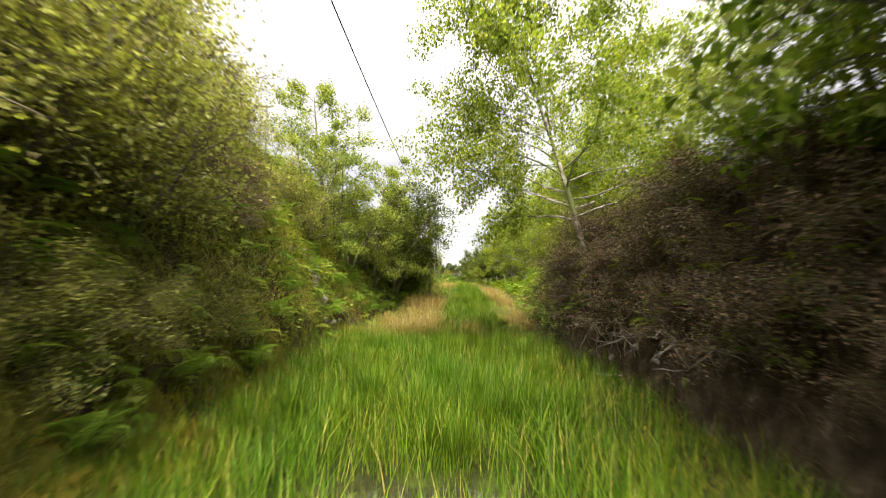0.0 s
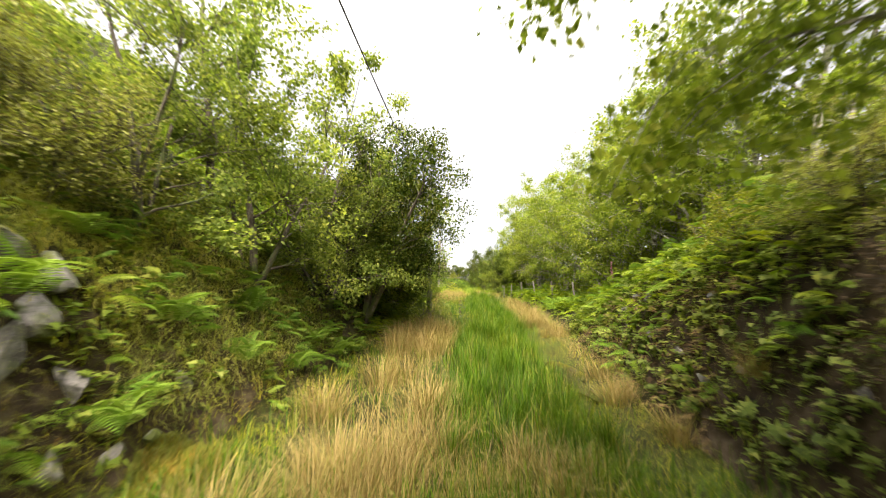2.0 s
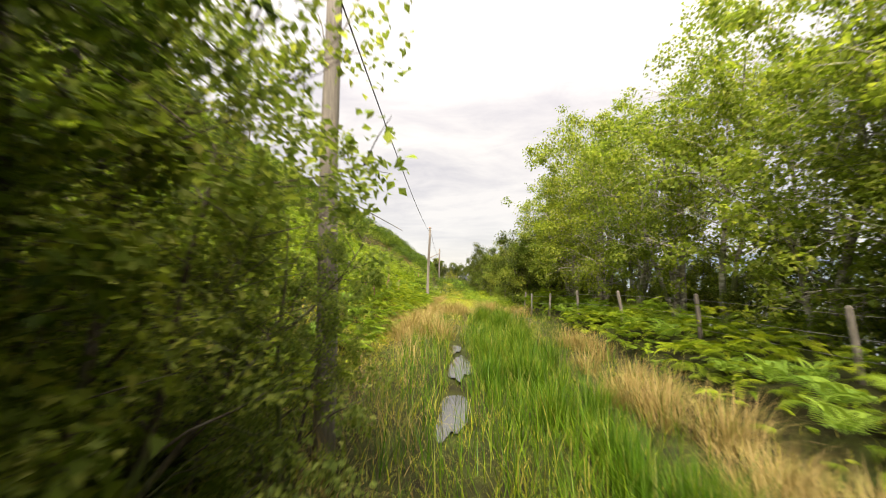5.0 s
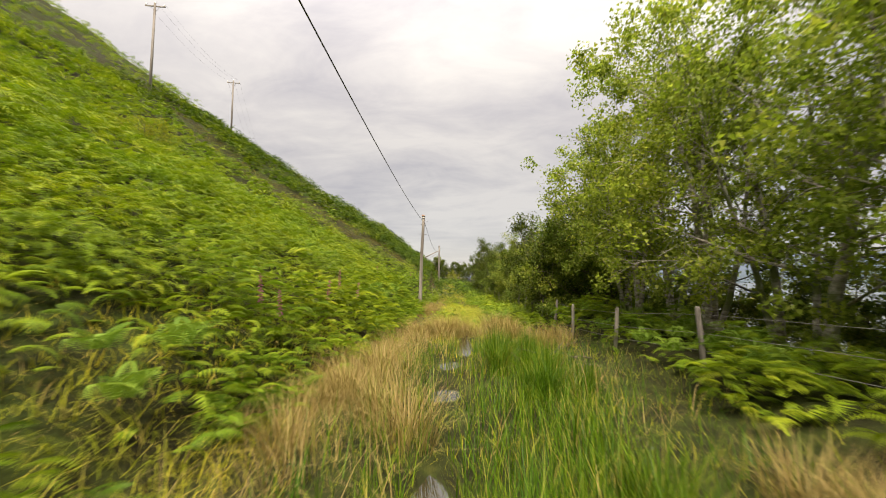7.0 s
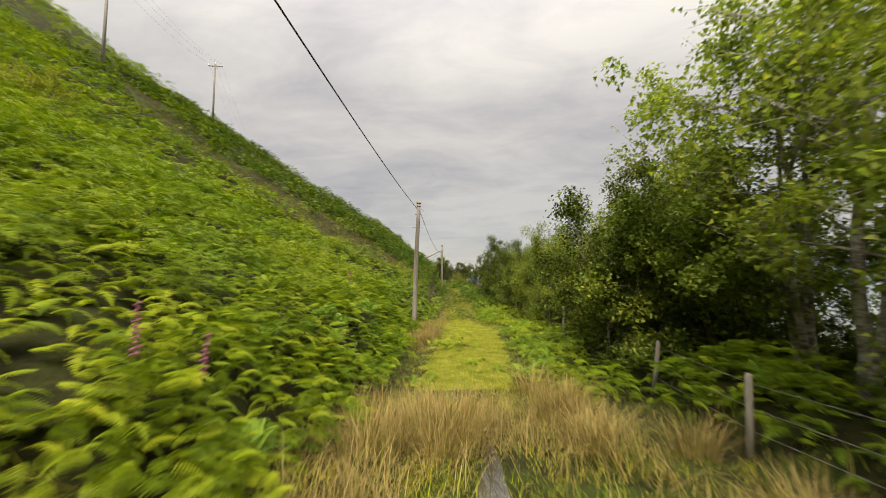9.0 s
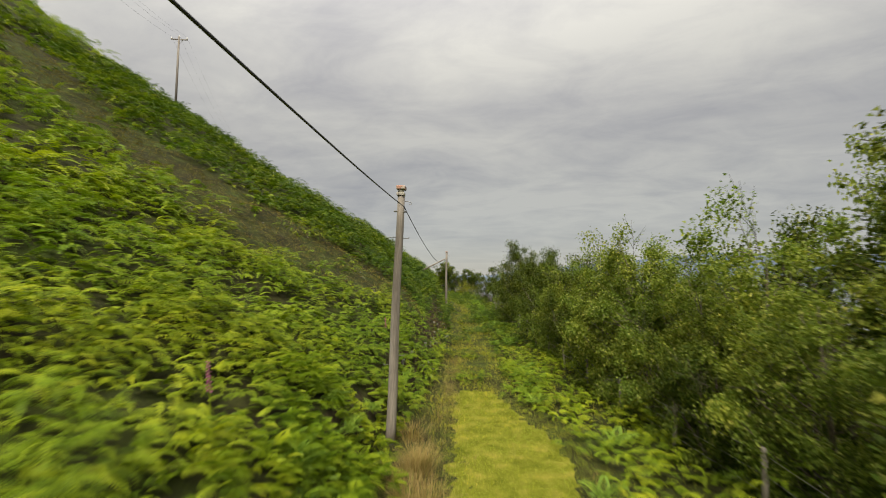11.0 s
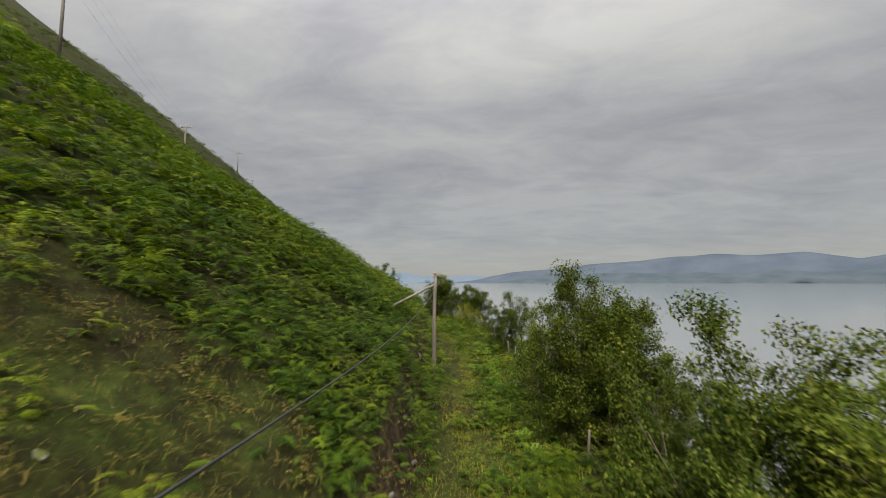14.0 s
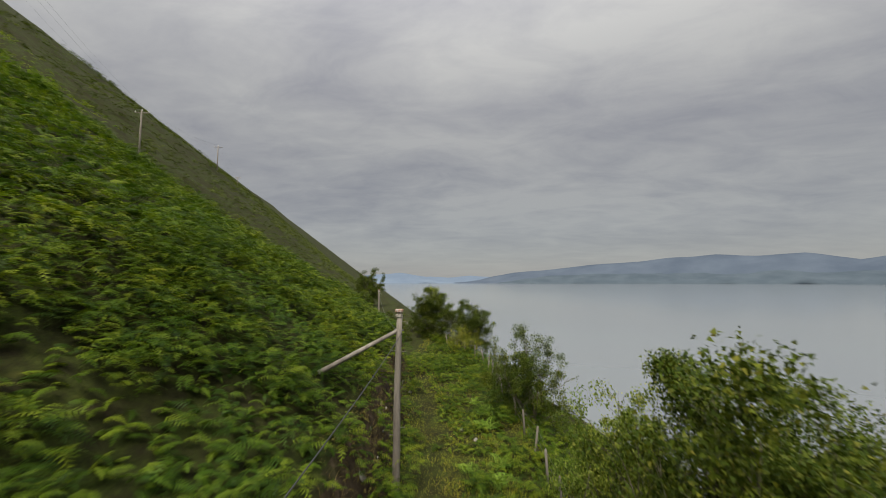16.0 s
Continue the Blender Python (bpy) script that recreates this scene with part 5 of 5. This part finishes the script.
def pole_point(pole, below):
    """The place of the cable clamp, that far under the top."""
    tall = max(o.data.vertices[0].co.z for o in pole.children if o.name.startswith("cap"))
    p = pole.matrix_basis @ Vector((0.12, -0.10, tall - 0.24 - below))
    return (p.x, p.y, p.z)


for a, b, sag in ((pole_behind, pole_first, 0.58), (pole_first, pole_second, 0.45), (pole_second, pole_third, 0.9), (pole_third, pole_fourth, 0.6)):
    cable("telephone_cable", "black telephone cable between wooden poles", pole_point(a, 0.24 if a is pole_second else 0.45), pole_point(b, 0.24 if b is pole_second else 0.45), sag, 0.012)


def power_pole(tall=9.5):
    root = thing("power_pole", "grey power pole with a crossarm on the hillside", "pole", "power poles on the hill")
    part("shaft", mesh_of("power_shaft", *tube([(0, 0, -1), (0, 0, tall / 2), (0, 0, tall)], [0.17, 0.145, 0.12], 10), M_TIMBER, True), root)
    arm = part("crossarm", mesh_of("power_arm", *box(2.3, 0.12, 0.13, 0, 0.1, tall - 0.35, 0.01), M_TIMBER), root)
    for sx in (-1.05, 0.0, 1.05):
        z = tall - 0.28 if sx else tall
        part("insulator", mesh_of("power_insulator", *tube([(sx, 0.1, z), (sx, 0.1, z + 0.1), (sx, 0.1, z + 0.14), (sx, 0.1, z + 0.3)], [0.05, 0.1, 0.06, 0.05], 8), M_PORCELAIN, True), arm, "white porcelain insulator")
    for sx in (-0.5, 0.5):
        part("brace", mesh_of("power_brace", *tube([(sx, 0.1, tall - 0.4), (0, 0.12, tall - 1.1)], [0.02, 0.02], 6), M_IRON), root)
    return root


POWER = ((-38.2, 77.4, 36.4), (-43.9, 103.5, 40.1), (-58.6, 140.3, 37.7), (-80.8, 193.1, 50.2), (-96.0, 228.0, 50.0))
line_poles = []
for x, y, top in POWER:
    ob = power_pole(top - 0.3 - float(height(x, y)))
    ob.matrix_basis = upright(x, y, 0, 0, 12)
    line_poles.append(ob)
for a, b in zip(line_poles, line_poles[1:]):
    for sx in (-1.05, 0.0, 1.05):
        p, q = (o.matrix_basis @ Vector((sx, 0.1, top - float(height(x, y)) - 0.25 * (sx != 0))) for o, (x, y, top) in ((a, POWER[line_poles.index(a)]), (b, POWER[line_poles.index(b)])))
        cable("power_line", "thin power line along the hillside", p, q, 1.0, 0.007, 24)


def fence_line(y):
    return float(np.interp(y, (26, 31, 36, 44, 46, 60, 74, 80, 92, 100, 110, 118), (5.6, 5.2, 4.45, 3.3, 3.2, 3.5, 2.6, 2.3, 1.0, 0.3, -0.9, -4.6)))


rs = np.random.RandomState(9)
post_root = thing("fence_post", "grey weathered fence post", "fence post", "fence along the track",
                  data=mesh_of("fence_post", *tube([(0, 0, -0.3), (0.01, 0, 0.5), (0, 0.01, 1.08), (0, 0, 1.12)], [0.05, 0.048, 0.046, 0.03], 8), M_TIMBER, True))
tops = []
for k, y in enumerate(np.concatenate([np.arange(28, 92, 3.0), np.arange(92.5, 119, 1.9)])):
    x = fence_line(y)
    m = upright(x, float(y), rs.normal(0, 4), rs.normal(0, 4))
    if k == 0:
        post_root.matrix_basis = m
    else:
        copy_thing(post_root, m)
    tops.append(m)
for h in (0.35, 0.65, 0.98):
    line = np.array([(m @ Vector((0.05, 0, h)))[:] for m in tops])
    thing("fence_wire", "thin rusty wire strung between fence posts", "wire", "fence along the track", data=mesh_of("fence_wire", *tube(line, np.full(len(line), 0.004), 4), M_IRON))


# ---- rocks ----
def rock_mesh(seed, flat=0.7):
    """A broken, angular stone about one unit across."""
    bm = bmesh.new()
    bmesh.ops.create_icosphere(bm, subdivisions=3, radius=0.5)
    r2 = np.random.RandomState(seed)
    planes = [(Vector(r2.normal(0, 1, 3)).normalized(), r2.uniform(0.16, 0.36)) for _ in range(12)]
    for v in bm.verts:
        for nrm, k in planes:
            over = v.co.dot(nrm) - k
            if over > 0:
                v.co -= nrm * over
        v.co += Vector(r2.normal(0, 0.006, 3))
        v.co.z *= flat
    me = bpy.data.meshes.new("rock")
    bm.to_mesh(me)
    bm.free()
    me.materials.append(M_ROCK)
    return me


ROCKS = [rock_mesh(k, f) for k, f in ((1, 0.8), (2, 0.55), (3, 0.7), (4, 1.0))]
rs = np.random.RandomState(13)


def rock(x, y, size, label, group, lift=0.0, tall=1.0):
    ob = thing("rock", label, "rock", group, data=ROCKS[rs.randint(0, 4)])
    ob.matrix_basis = pose(x, y, float(height(x, y)) + lift + 0.12 * size, rs.uniform(-25, 25), rs.uniform(-25, 25), rs.uniform(0, 360)) @ Matrix.Diagonal((size, size * rs.uniform(0.6, 1.0), size * tall, 1))
    return ob


# stones fallen from the low bank
for x, y, size in ((4.2, 23.5, 0.42), (3.95, 21.6, 0.40), (4.25, 22.6, 0.30), (3.75, 20.9, 0.30), (4.05, 20.3, 0.36), (3.7, 19.6, 0.24), (3.85, 19.0, 0.40), (3.6, 18.2, 0.34), (3.9, 17.6, 0.3), (4.1, 21.1, 0.30), (3.8, 22.2, 0.26), (3.55, 21.9, 0.22),
                   (3.45, 17.2, 0.28), (3.5, 16.4, 0.32), (3.3, 15.4, 0.26), (3.45, 14.6, 0.30), (3.35, 11.0, 0.30), (3.6, 10.2, 0.24), (3.72, 9.2, 0.32), (3.7, 8.3, 0.28), (3.68, 7.3, 0.34)):
    rock(x, y, size, "grey lichened stone fallen from the bank", "stones below the bank")
# the outcrop in the cutting
for x, y, size, tall in ((-5.1, 14.65, 0.95, 1.3), (-4.95, 14.2, 0.7, 1.2), (-5.3, 15.1, 0.8, 1.3), (-4.85, 14.9, 0.6, 1.1), (-4.6, 14.45, 0.45, 1.0), (-4.5, 15.06, 0.42, 1.4), (-5.45, 14.5, 0.8, 1.1), (-4.45, 15.6, 0.35, 1.0), (-4.9, 12.1, 0.4, 1.0), (-4.6, 16.4, 0.4, 1.0)):
    rock(x, y, size, "grey rock outcrop showing through the grass", "outcrop in the cutting", 0, tall)
# rubble along the foot of the hillside cut
for k in range(120):
    y = rs.uniform(65, 104)
    x = float(left_edge(y)) - rs.uniform(-0.25, 0.75)
    rock(x, y, rs.uniform(0.12, 0.36), "broken stone in the dark cutting", "rubble beside the track")
for k in range(30):
    y = rs.uniform(66, 76)
    x = float(left_edge(y)) - rs.uniform(2.5, 11.0)
    rock(x, y, rs.uniform(0.1, 0.24), "pale stone lying on the open slope", "stones on the slope")
for x, y, size in ((1.3, 41.6, 0.26), (1.6, 41.0, 0.3), (1.9, 40.4, 0.24), (1.75, 41.9, 0.2), (0.4, 79.4, 0.3), (0.9, 71.0, 0.28), (-1.5, 95.5, 0.3), (-2.2, 96.6, 0.25)):
    rock(x, y, size, "grey stone lying in the rough grass", "stones on the track")

# ---- a heap of dead brushwood beside the rushes ----
pile = thing("brush_pile", "heap of dead brown branches beside the rushes", "branches")
pile.matrix_basis = pose(1.65, 41.3, float(height(1.65, 41.3)))
for k in range(16):
    a, r0 = rs.uniform(0, 6.283), rs.uniform(0.006, 0.02)
    start = (rs.normal(0, 0.35), rs.normal(0, 0.5), rs.uniform(0.02, 0.25))
    line = bent(rs, start, (math.cos(a), math.sin(a), rs.uniform(-0.1, 0.35)), rs.uniform(0.5, 1.1), 6, 0.2, 0.05)
    part("branch", mesh_of("dead_branch", *tube(line, np.linspace(r0, 0.003, 6), 5), M_DARK_BARK, True), pile)
# ---- a fallen pale log, bare roots ----
log = thing("log", "pale barkless log lying in the grass", "log")
log.matrix_basis = pose(3.35, 9.7, float(height(3.35, 9.7)) + 0.10, 0, 0, 69) @ Matrix.Scale(0.5, 4)
part("stem", mesh_of("log_stem", *tube([(0, -0.75, 0), (0.03, -0.2, 0.02), (0, 0.35, 0.0), (0.05, 0.8, 0.03)], [0.055, 0.06, 0.05, 0.035], 9), M_TIMBER, True), log)
part("branch_stub", mesh_of("log_stub", *tube([(0.02, 0.1, 0.03), (0.12, 0.22, 0.12)], [0.022, 0.012], 6), M_TIMBER, True), log)
for k, (x, y) in enumerate(((3.65, 8.7), (3.62, 9.6), (3.66, 7.6), (3.4, 10.8), (3.3, 12.4), (3.66, 6.6), (3.6, 10.1))):
    ob = thing("bare_root", "bare grey roots and dead heather stems", "roots", "roots on the bank")
    ob.matrix_basis = pose(x, y, float(height(x, y)) - 0.1, 0, 0, 0)
    for j in range(7):
        a = rs.uniform(-1.2, 1.2)
        line = bent(rs, (0, 0, 0.9), (-0.35, math.sin(a), math.cos(a) * 0.5 - 0.4), rs.uniform(0.5, 1.0), 7, 0.35, 0.12)
        part("root", mesh_of("root", *tube(line, np.linspace(0.015, 0.003, 7), 5), M_TIMBER, True), ob)


# ---- moss mounds ----
def moss_mound(x, y, rx, ry, h):
    n, m = 26, 26
    u, v = np.meshgrid(np.linspace(-1, 1, n), np.linspace(-1, 1, m))
    r = np.sqrt(u * u + v * v)
    px, py = x + u * rx, y + v * ry
    z = height(px, py) + h * np.clip(1 - r ** 2.2, -0.3, 1) * (1 + 0.25 * fbm(px, py, 0.5, 81)) + 0.03 * fbm(px, py, 0.2, 82)
    vv = np.stack([px, py, z], -1).reshape(-1, 3)
    i = (np.arange(m - 1)[:, None] * n + np.arange(n - 1)[None]).ravel()
    root = thing("moss_mound", "soft mound of green and ochre moss", "moss", "moss mounds", data=mesh_of("moss_mound", vv, np.stack([i, i + 1, i + 1 + n, i + n], 1), M_MOSS_PAD, True))
    k = 3200
    a, q = rs.uniform(0, 6.283, k), np.sqrt(rs.rand(k)) * 0.95
    bx, by = x + np.cos(a) * q * rx, y + np.sin(a) * q * ry
    bz = height(bx, by) + h * np.clip(1 - q ** 2.2, -0.3, 1) * (1 + 0.25 * fbm(bx, by, 0.5, 81)) - 0.01
    bl = sown(blade(0.7, 0.03, 2), np.stack([bx, by, bz], -1), rs.uniform(0.10, 0.26, k), rs.uniform(0, 6.283, k), -np.abs(rs.normal(0.2, 0.4, k)))
    part("tuft", mesh_of("moss_tufts", *bl, M_MOSS), root)
    return root


M_MOSS_PAD = material("moss_pad", solid, stops=((0.3, (0.06, 0.075, 0.012)), (0.5, (0.12, 0.13, 0.018)), (0.65, (0.17, 0.15, 0.025)), (0.8, (0.24, 0.14, 0.03))), scale=3.0, fine_scale=45.0, bump=1.0, bump_dist=0.03, rough=0.95)
for x, y, rx, ry, h in ((-3.5, 2.6, 0.6, 0.9, 0.28), (-3.7, 4.1, 0.5, 0.8, 0.3), (-3.6, 5.6, 0.5, 0.8, 0.22), (-3.8, 7.4, 0.45, 0.7, 0.25), (-3.8, 9.2, 0.45, 0.8, 0.2), (-3.95, 13.8, 0.45, 0.8, 0.2), (-4.0, 15.6, 0.45, 0.8, 0.2)):
    moss_mound(x, y, rx, ry, h)


# ---- single ferns, each with its fronds ----
M_FERN_SINGLE = material("fern_leaf", leafy, stops=((0.0, (0.09, 0.16, 0.02)), (1.0, (0.20, 0.29, 0.04))), rough=0.55, per_object=True)
FERN_FRONDS = [mesh_of("fern_frond", *frond(18, 2, a), M_FERN_SINGLE) for a in (0.45, 0.65, 0.3)]


def fern(x, y, size, count, label, group, toward=0.0, fan=6.283, lift=0.0):
    """A fern with its fronds spreading from one crown."""
    root = thing("fern", label, "fern", group)
    root.matrix_basis = pose(x, y, float(height(x, y)) + lift)
    for k in range(count):
        a = toward + fan * ((k + 0.5) / count - 0.5) + rs.normal(0, 0.15)
        m = Matrix.Rotation(a, 4, "Z") @ Matrix.Rotation(rs.uniform(0.35, 1.0), 4, "X")
        s = size * rs.uniform(0.75, 1.15)
        part("frond", FERN_FRONDS[rs.randint(0, 3)], root, at=Matrix.Translation((0, 0, 0.05)) @ m @ Matrix.Diagonal((s, s, s, 1)))
    return root


for x, y, size in ((-3.95, 4.6, 0.75), (-4.05, 6.4, 0.8), (-4.0, 8.2, 0.7), (-4.3, 9.8, 0.85), (-4.5, 10.9, 0.7), (-4.7, 13.4, 0.8), (-5.2, 14.4, 0.85), (-4.6, 15.2, 0.8), (-5.0, 16.6, 0.9), (-4.5, 17.8, 0.8),
                   (-4.9, 18.6, 0.9), (-4.2, 19.4, 0.8), (-4.3, 20.6, 0.85), (-3.9, 21.6, 0.8), (-3.7, 22.6, 0.75), (-5.6, 12.8, 0.8), (-5.9, 15.8, 0.8), (-4.2, 2.6, 0.8)):
    fern(x, y, size, 7, "arching green fern on the side of the cutting", "ferns in the cutting", -1.57, 3.6)
for k in range(26):
    y = rs.uniform(25.5, 47)
    x = float(right_edge(y)) + rs.uniform(0.2, 1.6)
    fern(x, y, rs.uniform(0.42, 0.58), 8, "bright bracken plant beside the rushes", "bracken plants by the track", 1.4, 5.5, 0.25)
for k in range(30):
    y = rs.uniform(50, 100)
    x = float(np.interp(y, (50, 62, 80, 92, 100), (1.3, 0.9, 0.6, -0.6, -1.8))) + rs.normal(0, 0.5)
    fern(x, y, rs.uniform(0.5, 0.75), 6, "low green bracken plant on the grassy track", "bracken plants by the track", 0, 6.283, 0.1)
for k in range(26):
    y = rs.uniform(30, 66)
    x = float(left_edge(y)) - rs.uniform(0.2, 1.3)
    fern(x, y, rs.uniform(0.42, 0.58), 8, "bright bracken plant at the foot of the hill", "bracken plants below the hill", -1.4, 4.5, 0.3)


# ---- rush tussocks ----
def tussock(mat_a, seed, tall, n, spread_, bends):
    """A tuft of stems from one foot, falling outwards."""
    r2 = np.random.RandomState(seed)
    a, q = r2.uniform(0, 6.283, n), r2.rand(n) ** 0.7
    pos = np.stack([np.cos(a) * q * spread_ * 0.45, np.sin(a) * q * spread_ * 0.45, np.zeros(n) - 0.03], -1)
    pick, out_ = r2.randint(0, len(bends), n), []
    for k, bd in enumerate(bends):
        w = pick == k
        out_.append(sown(blade(bd, 0.006, 3), pos[w], tall * r2.uniform(0.6, 1.1, n)[w], (a - 1.5708 + r2.normal(0, 0.5, n))[w], -(0.04 + 0.42 * q * r2.rand(n))[w]))
    return mesh_of("tussock", *merge(out_), mat_a)


TAN_TUFTS = [tussock(M_TAN, k, 0.9, 230, 0.8, (0.15, 0.4, 0.8)) for k in (1, 2)]
GREEN_TUFTS = [tussock(M_RUSH, k, 0.95, 260, 0.45, (0.06, 0.2, 0.45)) for k in (3, 4)]


def tuft(meshes, x, y, size, label, group):
    if any(((x - px) / (1.5 * rx + 0.15)) ** 2 + ((y - py) / (1.4 * ry + 0.15)) ** 2 < 1 for px, py, rx, ry in POOLS):
        return
    ob = thing("rush_tussock", label, "rushes", group, "stuff", data=meshes[rs.randint(0, len(meshes))])
    ob.matrix_basis = pose(x, y, float(height(x, y)), 0, 0, rs.uniform(0, 360)) @ Matrix.Diagonal((size, size, size, 1))


for k in range(86):
    y = rs.uniform(14, 48)
    size = rs.uniform(0.7, 1.05)
    if y < 26:
        x, size = (rs.normal(-1.8, 0.75), rs.uniform(0.9, 1.25)) if rs.rand() < 0.75 else (rs.normal(2.9, 0.3), rs.uniform(0.6, 0.9))
        if x < -3.9 or -0.7 < x < 1.9 and y > 16:
            continue
    elif y < 37:
        x = rs.normal(2.5, 0.4)
        if rs.rand() < 0.5:
            continue
    else:
        x = rs.normal(-2.0, 0.6) if rs.rand() < 0.75 else rs.normal(1.7, 0.4)
    tuft(TAN_TUFTS, x, y, size, "tussock of straw-coloured withered rushes", "withered tussocks")
for x, y in ((-0.3, 15.3), (0.2, 15.5), (0.7, 15.4), (1.1, 15.9), (0.4, 16.1)):
    tuft(TAN_TUFTS, x, y, rs.uniform(0.6, 0.8), "tussock of straw-coloured rushes behind a pool", "withered tussocks")
for k in range(12):
    tuft(TAN_TUFTS, rs.uniform(-1.8, 1.6), rs.normal(46.8, 0.7), rs.uniform(0.8, 1.05), "tussock of straw-coloured withered rushes", "withered tussocks")
for k in range(12):
    tuft(TAN_TUFTS, rs.normal(-2.6, 0.35), rs.uniform(55, 61.5), rs.uniform(0.6, 0.9), "pale grass tussock beside the pole", "withered tussocks")
for k in range(44):
    y = rs.uniform(24, 43)
    tuft(GREEN_TUFTS, 0.85 + 0.2 * math.sin(y * 0.5) + rs.normal(0, 0.45), y, rs.uniform(0.7, 0.95), "upright tussock of dark green rushes", "green tussocks")
for k in range(46):
    tuft(GREEN_TUFTS, rs.uniform(-3.0, 1.9), rs.uniform(5.5, 13), rs.uniform(0.7, 0.95), "upright tussock of green rushes", "green tussocks")
for k in range(14):
    tuft(GREEN_TUFTS, rs.uniform(-0.6, 1.8), rs.uniform(16, 24), rs.uniform(0.6, 0.85), "upright tussock of green rushes", "green tussocks")


# ---- foxgloves ----
def foxglove(x, y, tall):
    root = thing("foxglove", "tall pink foxglove among the bracken", "flower", "foxgloves")
    root.matrix_basis = pose(x, y, float(height(x, y)), rs.uniform(-6, 6), rs.uniform(-6, 6), rs.uniform(0, 360))
    part("stem", mesh_of("foxglove_stem", *tube([(0, 0, 0), (0.01, 0, tall * 0.5), (0, 0.01, tall)], [0.008, 0.007, 0.003], 5), M_BRACKEN), root)
    bells = []
    for k in range(26):
        t = 0.55 + 0.43 * k / 25
        a, ln = k * 2.4, 0.055 * (1.25 - t)+ 0.012
        d = np.array((math.cos(a), math.sin(a), -0.55))
        p = np.array((0, 0, tall * t))
        bells.append(tube([p, p + d * ln * 0.5, p + d * ln], [0.004, 0.010, 0.014], 6, cap=False))
    part("flower_spike", mesh_of("foxglove_bells", *merge(bells), M_FOXGLOVE), root, "pink bell flowers")


for x, y, h in ((-3.86, 39.6, 1.35), (-3.62, 39.9, 1.25), (-3.67, 42.3, 1.3), (-3.54, 44.4, 1.35), (-3.88, 44.0, 1.4), (4.5, 24.0, 1.4), (-5.56, 57.0, 1.3), (-4.9, 66.9, 1.1)):
    foxglove(x, y, 0.85 * h)
